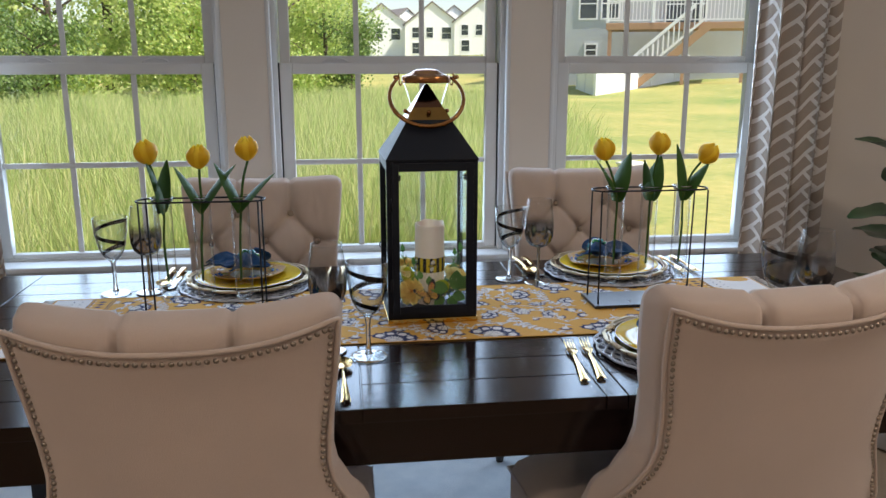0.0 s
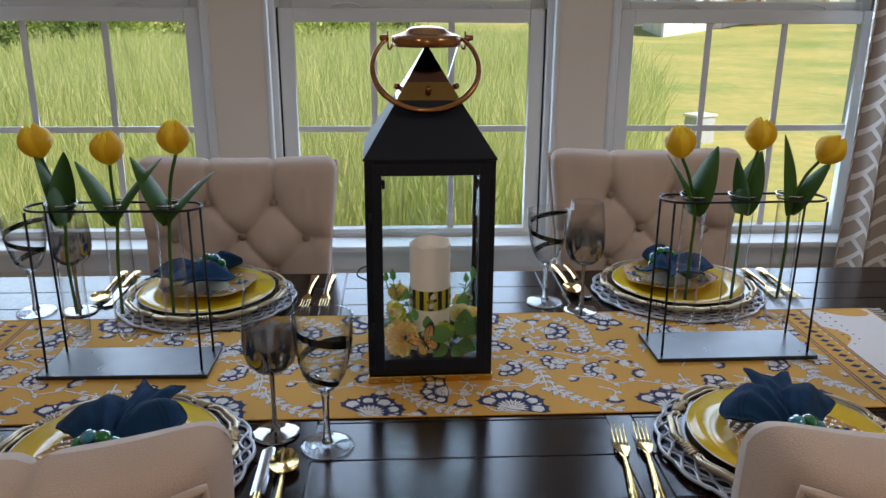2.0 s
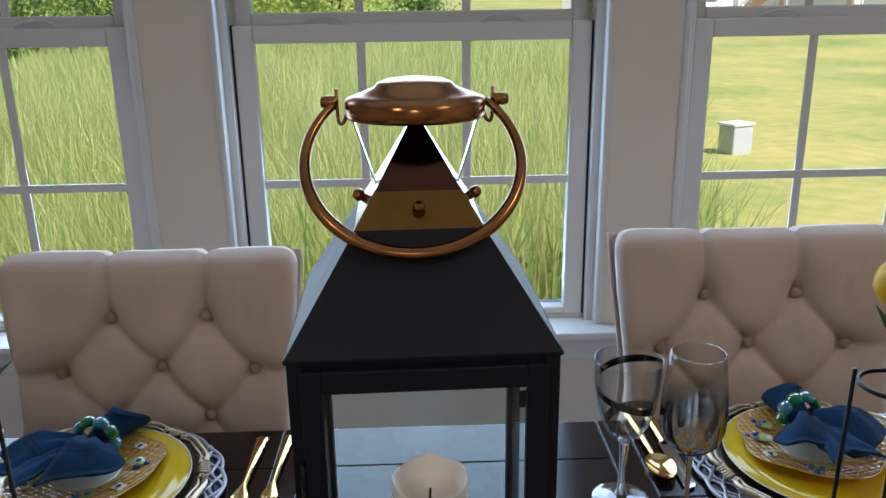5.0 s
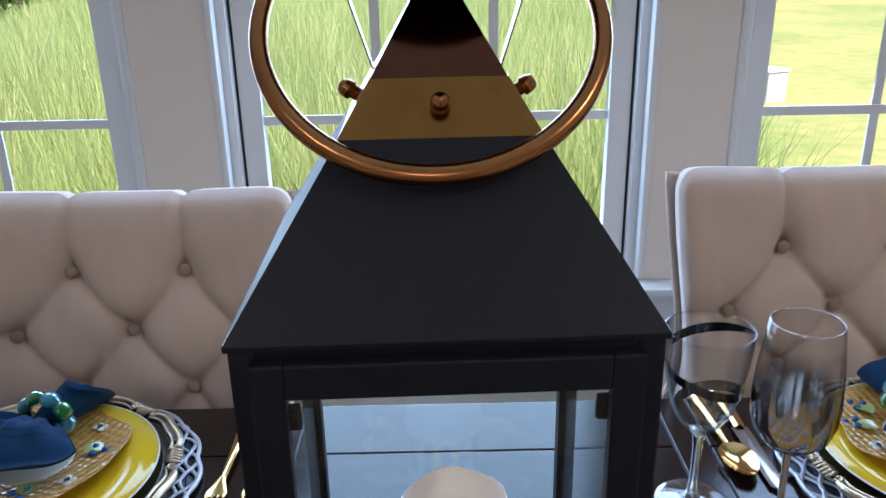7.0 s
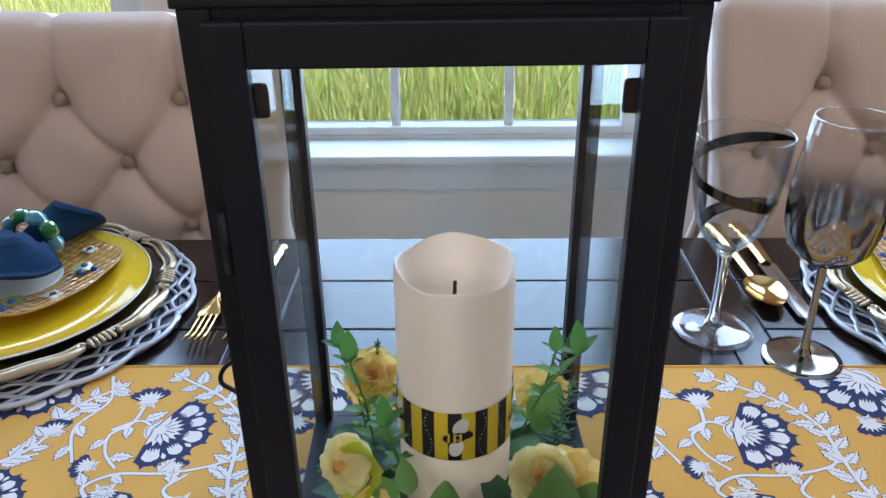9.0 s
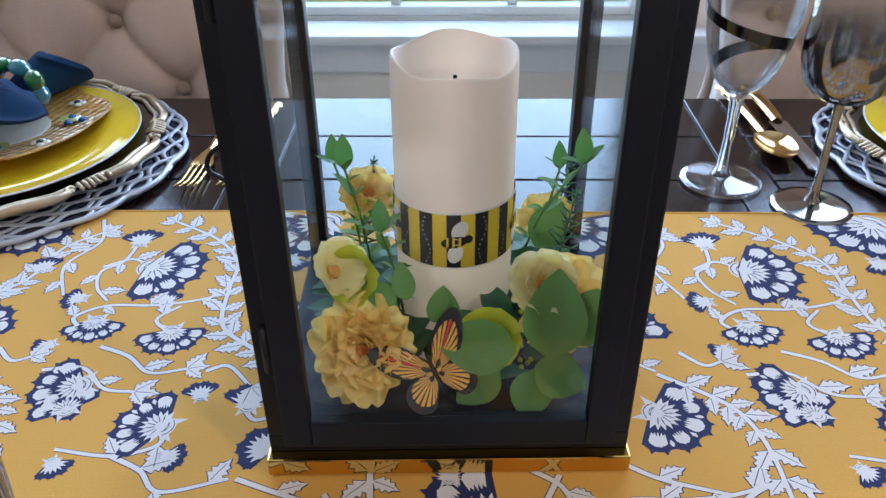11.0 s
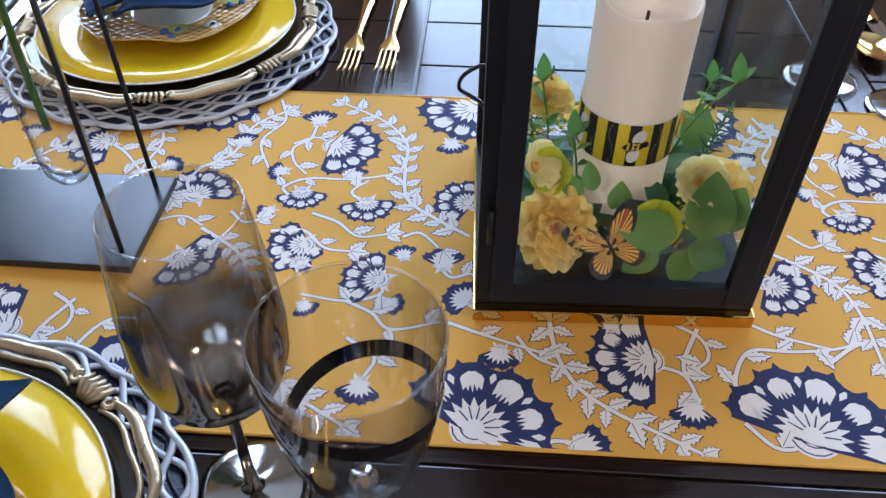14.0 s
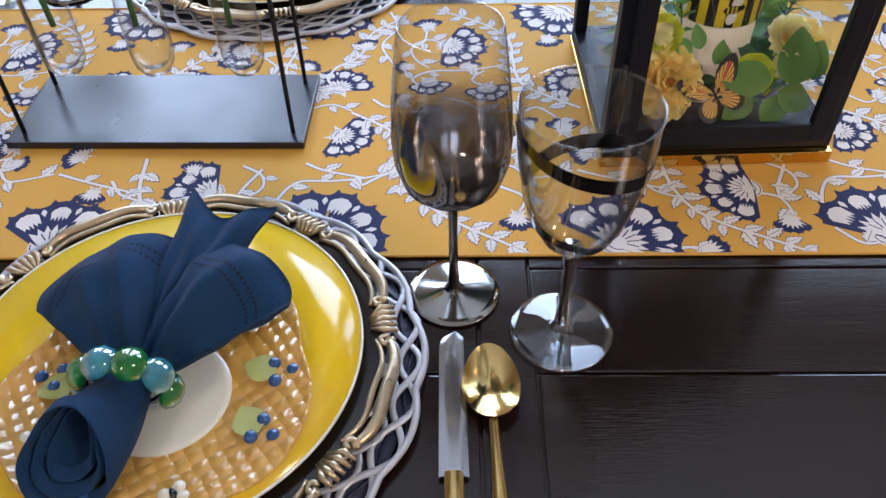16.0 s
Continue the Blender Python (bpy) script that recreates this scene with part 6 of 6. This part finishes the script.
def build_salad():
    t = thing("salad_plate", "honeycomb-pressed amber salad plate with bees and berries", "plate", group="salad plates")

    def at(s, q):
        a = 2 * math.pi * s
        edge = 1 + 0.045 * math.sin(5 * a + 0.4) + 0.02 * math.sin(8 * a)
        prof = ((0.0, 0.043, 0.0030), (0.15, 0.050, 0.0045), (0.8, 0.094, 0.0125), (0.93, 0.0985, 0.0150), (0.97, 0.0995, 0.0140), (1.0, 0.096, 0.0115))
        for (a0, r0, z0), (a1, r1, z1) in zip(prof, prof[1:]):
            if q <= a1 + 1e-9:
                k = (q - a0) / (a1 - a0)
                r, z = r0 + (r1 - r0) * k, z0 + (z1 - z0) * k
                break
        r *= 1 + (edge - 1) * q
        return (r * math.cos(a), r * math.sin(a), z)

    mesh_ob("rim_body", *sheet(at, 90, 24, True), M["honey"], t)
    mesh_ob("well", *lathe([(0.0001, 0.0028), (0.040, 0.0028), (0.0445, 0.0036), (0.045, 0.0024), (0.036, 0.0), (0.0001, 0.0)], 48), M["plate_rim"], t, "plain white glazed well")
    blob = [(0.0001, 0.0035), (0.0028, 0.0027), (0.0042, 0.0010), (0.0044, -0.001)]
    for a, r in ((-25, 0.074), (140, 0.076), (215, 0.074), (60, 0.076), (300, 0.075)):
        x, y = r * math.cos(radians(a)), r * math.sin(radians(a))
        z = 0.0090
        lf = mesh_ob("glazed_leaf", *leaf_vf(0.022, 0.011, 0.1, 0.1, 6), M["glazeleaf"], t)
        lf.matrix_basis = pose(x, y, z + 0.0015, 8, 0, a + 60)
        for k in range(3):
            b = mesh_ob("berry", *lathe(blob, 12), M["berry"], t)
            q = radians(a + 120 * k)
            b.matrix_basis = pose(x + 0.008 * math.cos(q) + 0.004, y + 0.008 * math.sin(q), z + 0.0015)
    for a in (12, 172, 255):
        x, y = 0.077 * math.cos(radians(a)), 0.077 * math.sin(radians(a))
        for k, (dx, dy) in enumerate(((0.0045, 0.003), (-0.0045, 0.003), (0.004, -0.004), (-0.004, -0.004))):
            b = mesh_ob("bee_wing", *lathe([(0.0001, 0.0022), (0.003, 0.0014), (0.0042, 0.0)], 10), M["plate_rim"], t)
            b.matrix_basis = pose(x + dx, y + dy, 0.0105)
        b = mesh_ob("bee_body", *lathe([(0.0001, 0.0034), (0.0018, 0.0026), (0.0025, 0.0)], 10), M["charger"], t)
        b.matrix_basis = pose(x, y, 0.0105) @ Matrix.Diagonal((1, 1.8, 1, 1))
    return t


def build_napkin():
    """A linen napkin drawn through a ring: fan towards +y, rolled tail towards -y."""
    t = thing("napkin", "navy linen napkin fanned through a beaded ring", "napkin", group="napkins")

    stitches = []

    def fold(name, a0, a1, L, lift, bow, seed, peaks=0.0, droop=0.0, hem=True):
        mid = (a0 + a1) / 2

        def at(s, q):
            deg = a0 + (a1 - a0) * s
            a = radians(deg)
            ln = L * q / math.cos(radians(deg - mid)) * (1 - droop * (1 - s) ** 2) * (1 + peaks * (abs(2 * s - 1) ** 1.5 - 0.5) - (0.16 * abs(2 * s - 1) ** 4 if hem else 0.0))
            gather = 0.0085 * math.sin(s * math.pi * 5.5 + seed) * math.exp(-1.9 * q) * min(1, 5 * q)
            wave = 0.0110 * math.sin(s * math.pi * 2.6 + seed) * q * (1.3 - q) + 0.0010 * math.sin(q * 21 + s * 9 + seed) + 0.0014 * noise.noise((s * 5, q * 6, seed))
            return (ln * math.sin(a) + 0.016 * (s - 0.5) * (1 - q), ln * math.cos(a), 0.010 + lift * q + bow * math.sin(math.pi * min(1, 0.04 + 0.86 * q ** 1.25)) * math.sin(math.pi * (0.03 + 0.94 * s)) ** 0.8 + wave + gather)
        up = sheet(at, 30, 24)
        down = ([(x, y, z - 0.0035 - 0.001 * math.sin(9 * x / 0.05)) for x, y, z in up[0]], [tuple(reversed(q)) for q in up[1]])
        nu = 31
        o = len(up[0])
        ring = [i for i in range(nu)] + [nu * k + 30 for k in range(1, 25)] + [nu * 24 + i for i in range(29, -1, -1)] + [nu * k for k in range(23, 0, -1)]
        side = [(ring[i], ring[(i + 1) % len(ring)], ring[(i + 1) % len(ring)] + o, ring[i] + o) for i in range(len(ring))]
        mesh_ob(name, up[0] + down[0], up[1] + [tuple(i + o for i in q) for q in down[1]] + side, M["napkin"], t)
        if hem:
            for q in (0.70, 0.765):
                for k in range(1, 34):
                    c = k / 34
                    stitches.append(([Vector(at(c + ds, q + dq)) + Vector((0, 0, 0.0005)) for ds, dq in ((-0.008, -0.007), (0.008, -0.007), (0.008, 0.007), (-0.008, 0.007))], [(0, 1, 2, 3)]))

    fold("back_fold", 1, 25, 0.146, 0.026, 0.016, 0.5, peaks=0.16, hem=False)
    fold("left_fold", -56, 5, 0.120, 0.008, 0.042, 1.7, droop=0.18)
    fold("right_fold", 4, 56, 0.118, 0.018, 0.030, 3.1)
    tagged(mesh_ob("hemstitch", *join(*stitches), M["stitch"], t, smooth=False), "rows of small dark drawn-thread holes", kind="stuff")
    # the tail is rolled: nested cones whose mouths open upwards
    for name, R, reach in (("rolled_tail", 0.0290, 1.0), ("inner_roll", 0.0215, 0.93), ("inner_roll", 0.0140, 0.84)):
        def tail(s, q, R=R, reach=reach):
            a = 2 * math.pi * s
            if q <= 0.85:
                k, lip = q / 0.85, 0.0
            else:
                k, lip = 1.0, (q - 0.85) / 0.15
            r = 0.0125 + (R - 0.0125) * k ** 0.75 - 0.0030 * lip
            r *= 1 + 0.045 * math.sin(3 * a + 4 * k) + 0.022 * math.sin(7 * a + R * 400)
            end = reach * (0.060 - 0.021 * math.sin(a) + 0.004 * math.sin(2 * a + 1))
            y = 0.012 - (end + 0.012) * k + 0.010 * lip
            return (0.92 * r * math.cos(a) - 0.014 * k * k, y, 0.0150 + 0.80 * r * math.sin(a) + 0.012 * k)

        mesh_ob(name, *sheet(tail, 44, 30, True), M["napkin"], t)
    return t


def build_ring():
    t = thing("napkin_ring", "silver napkin ring set with green and blue glass beads", "napkin ring", group="napkin rings")
    c, r = 0.0200, 0.0235
    mesh_ob("hoop", *tube([(r * math.cos(a), 0, c + r * 0.86 * math.sin(a)) for a in np.linspace(0, 2 * math.pi, 36, endpoint=False)], 0.0022, 6, True), M["steel"], t)
    bead = [(0.0001, 0.0098), (0.0055, 0.0088), (0.0102, 0.0048), (0.0120, 0.0), (0.0100, -0.003), (0.0001, -0.0036)]
    for i in range(6):
        a = radians(-12 + 41 * i)
        b = mesh_ob("bead", *lathe(bead, 16), M["bead_g" if i % 2 == 0 else "bead_b"], t)
        b.matrix_basis = pose((r + 0.003) * math.cos(a), 0, c + (r + 0.003) * 0.9 * math.sin(a), 0, 90 - math.degrees(a), 0)
    return t


def build_goblet():
    t = thing("wine_goblet", "smoke-mirrored wine goblet with a chrome foot", "wine glass", group="smoked goblets")
    bowl = [(0.0300, 0.2250), (0.0310, 0.2240), (0.0335, 0.205), (0.0370, 0.175), (0.0385, 0.150), (0.0375, 0.131), (0.0325, 0.114), (0.0225, 0.1035), (0.010, 0.0985), (0.0035, 0.097)]
    mesh_ob("bowl", *lathe(bowl, 48), M["smoke"], t)
    mesh_ob("rim", *tube([(0.0303 * math.cos(a), 0.0303 * math.sin(a), 0.225) for a in np.linspace(0, 2 * math.pi, 40, endpoint=False)], 0.0006, 5, True), M["glass"], t)
    mesh_ob("stem", *lathe([(0.0060, 0.1005), (0.0040, 0.094), (0.0033, 0.070), (0.0034, 0.030), (0.0045, 0.012), (0.0075, 0.006)], 20), M["pewterfoot"], t)
    mesh_ob("foot", *lathe([(0.0070, 0.0062), (0.014, 0.0042), (0.028, 0.0024), (0.0340, 0.0016), (0.0345, 0.0006), (0.0330, 0.0), (0.0001, 0.0)], 48), M["pewterfoot"], t)
    return t


def build_swirl_glass():
    t = thing("swirl_glass", "clear wine glass with a black spiral stripe", "wine glass", group="spiral-striped glasses")
    prof = [(0.0412, 0.1965), (0.0405, 0.180), (0.0390, 0.160), (0.0355, 0.137), (0.0300, 0.115), (0.0215, 0.0985), (0.0115, 0.0885), (0.0060, 0.0835)]
    mesh_ob("bowl", *lathe(prof, 56), M["glass"], t)
    inner = [(r - 0.0012, z) for r, z in prof[:-1]] + [(0.0001, 0.0905)]
    mesh_ob("bowl_inside", *lathe(inner, 56), M["glass"], t)
    mesh_ob("rim", *tube([(0.0407 * math.cos(a), 0.0407 * math.sin(a), 0.1966) for a in np.linspace(0, 2 * math.pi, 48, endpoint=False)], 0.0008, 6, True), M["glass"], t)
    zs = sorted((z, r) for r, z in prof)
    v = []
    n = 150
    for i in range(n + 1):
        q = i / n
        a = radians(150 + 560 * q)
        for s in (-1, 1):
            z = 0.193 - 0.095 * q + s * 0.0052 * math.sin(math.pi * min(1, q * 6, (1 - q) * 8) / 2) ** 0.8
            r = lerp_table(z, zs) + 0.0006
            v.append((r * math.cos(a), r * math.sin(a), z))
    mesh_ob("spiral_stripe", v, [(2 * i, 2 * i + 1, 2 * i + 3, 2 * i + 2) for i in range(n)], M["swirl"], t, "black enamel spiral")
    mesh_ob("stem", *lathe([(0.0001, 0.0872), (0.0075, 0.0868), (0.0062, 0.080), (0.0048, 0.066), (0.0046, 0.035), (0.0058, 0.014), (0.0088, 0.0072), (0.0001, 0.0071)], 20), M["stemglass"], t)
    mesh_ob("foot", *lathe([(0.0001, 0.0070), (0.0090, 0.0070), (0.018, 0.0046), (0.031, 0.0030), (0.0365, 0.0022), (0.0372, 0.0010), (0.0355, 0.0), (0.0001, 0.0)], 48), M["footglass"], t)
    return t


M["footglass"] = thin_glass("foot_glass", (0.95, 0.96, 0.97), 0.10)
M["stemglass"] = mat("stem_glass", (0.97, 0.98, 0.98), 0.02, var=0.01, trans=1.0)


def handle_vf(y0, y1, w0, w1, seed=0):
    """A flat flared flatware handle with a ribbed shoulder, along -y."""
    def at(s, q):
        u = 2 * s - 1
        w = w0 + (w1 - w0) * q ** 1.6 + 0.0006 * math.sin(q * 40) * (q > 0.6)
        return (u * w, y0 + (y1 - y0) * q, 0.0055 - 0.002 * q + 0.0022 * (1 - u * u) + 0.004 * math.sin(math.pi * q) * 0.5)
    a = sheet(at, 8, 30)
    b = ([(x, y, z - 0.0026) for x, y, z in a[0]], [tuple(reversed(q)) for q in a[1]])
    return join(a, b)


def build_spoon():
    t = thing("spoon", "polished gold spoon on the table", "spoon", group="spoons")

    def bowl(s, q):
        a = 2 * math.pi * s
        w = q ** 0.8
        y = -0.028 + 0.030 * math.sin(a) * w * (1.0 + 0.08 * math.sin(a))
        x = 0.0195 * math.cos(a) * w * (1 - 0.10 * math.sin(a))
        return (x, y, 0.0022 + 0.0075 * w * w)
    up = sheet(bowl, 40, 12, True)
    mesh_ob("bowl", *join(up, ([(x, y, z - 0.0012) for x, y, z in up[0]], [tuple(reversed(q)) for q in up[1]])), M["gold"], t)
    mesh_ob("handle", *handle_vf(-0.055, -0.195, 0.0030, 0.0085), M["gold"], t)
    return t


def build_knife():
    t = thing("knife", "steel table knife with a gold handle", "knife", group="knives")

    def blade(s, q):
        u = 2 * s - 1
        w = 0.0095 * (1 - 0.10 * q)
        k = min(1.0, max(0.0, (q - 0.90) / 0.10))
        return (w * (u * math.sqrt(max(0.0, 1 - k * k)) + 0.35 * k), -0.115 + 0.115 * q, 0.0030 + 0.0008 * (1 - u * u))
    up = sheet(blade, 6, 20)
    mesh_ob("blade", *join(up, ([(x, y, z - 0.0014) for x, y, z in up[0]], [tuple(reversed(q)) for q in up[1]])), M["steel"], t)
    mesh_ob("handle", *handle_vf(-0.113, -0.215, 0.0058, 0.0088), M["gold"], t)
    return t


def build_fork():
    t = thing("fork", "gold fork on the table", "fork", group="forks")
    for k in (-1.5, -0.5, 0.5, 1.5):
        x = k * 0.0056
        mesh_ob("tine", *tube([(x * 1.05, 0.0, 0.0095), (x, -0.018, 0.0050), (x, -0.040, 0.0040), (x * 0.92, -0.052, 0.0050)], [0.0008, 0.0013, 0.0015, 0.0018], 6), M["gold"], t)

    def neck(s, q):
        u = 2 * s - 1
        w = lerp_table(q, ((0, 0.0106), (0.25, 0.0105), (0.6, 0.0070), (1.0, 0.0030)))
        return (u * w, -0.050 - 0.032 * q, 0.0050 + 0.002 * q + 0.0008 * (1 - u * u))
    up = sheet(neck, 8, 12)
    mesh_ob("root", *join(up, ([(x, y, z - 0.0018) for x, y, z in up[0]], [tuple(reversed(q)) for q in up[1]])), M["gold"], t)
    mesh_ob("handle", *handle_vf(-0.080, -0.205, 0.0030, 0.0082), M["gold"], t)
    return t


def place(proto, used, m):
    """The first place moves the prototype itself, later ones are copies."""
    if proto.name in used:
        return copy_thing(proto, m)
    used.add(proto.name)
    proto.matrix_world = m
    return proto


mats, chargers, plates, salads, napkins, rings = build_mat(), build_charger(), build_plate(), build_salad(), build_napkin(), build_ring()
goblet, swirl, spoon, knife, fork = build_goblet(), build_swirl_glass(), build_spoon(), build_knife(), build_fork()
used = set()
# plate centre, heading, then the goblet and the striped glass, and each setting's own napkin turn
SETTINGS = (((-0.036, 2.235), 0, (0.162, 2.3095), (0.2395, 2.2715), -3, 35), ((0.880, 2.235), 0, (1.203, 2.312), (1.133, 2.330), 6, 50), ((-0.055, 2.848), 180, (-0.297, 2.798), (-0.381, 2.798), -14, -30), ((0.932, 2.860), 180, (0.7055, 2.764), (0.639, 2.812), 14, 10))
for (cx, cy), rz, gp, sp, turn, sturn in SETTINGS:
    base = pose(cx, cy, TABLE + 0.0005, 0, 0, rz)
    place(mats, used, base @ pose(0, 0, 0.0012 if rz else 0.0022, 0, 0, turn * 2))
    place(chargers, used, base @ pose(0, 0, 0.0080, 0, 0, 11))
    place(plates, used, base @ pose(0, 0, 0.0118))
    sal = base @ pose(0.008, -0.032, 0.0165, 1.5, 0, sturn)
    place(salads, used, sal)
    np_m = base @ (pose(0.008, -0.078, 0.0235, 2, 0, turn) if rz else pose(-0.006, -0.040, 0.0235, 2, 0, turn))
    place(napkins, used, np_m)
    place(rings, used, np_m @ pose(0, 0, 0.001))
    place(goblet, used, pose(gp[0], gp[1], TABLE + 0.0002, 0, 0, 40 + turn))
    place(swirl, used, pose(sp[0], sp[1], TABLE + 0.0002, 0, 0, 0 if rz == 0 else 200))
    place(knife, used, base @ pose(0.196, 0.034, 0, 0, 0, 1))
    place(spoon, used, base @ pose(0.222, 0.014, 0, 0, 0, 2))
    for fx, fy in ((-0.190, 0.068), (-0.224, 0.062)) if rz == 0 else ((-0.202, 0.068), (-0.240, 0.066)):
        place(fork, used, base @ pose(fx, fy, 0, 0, 0, -7 if rz == 0 else -1))
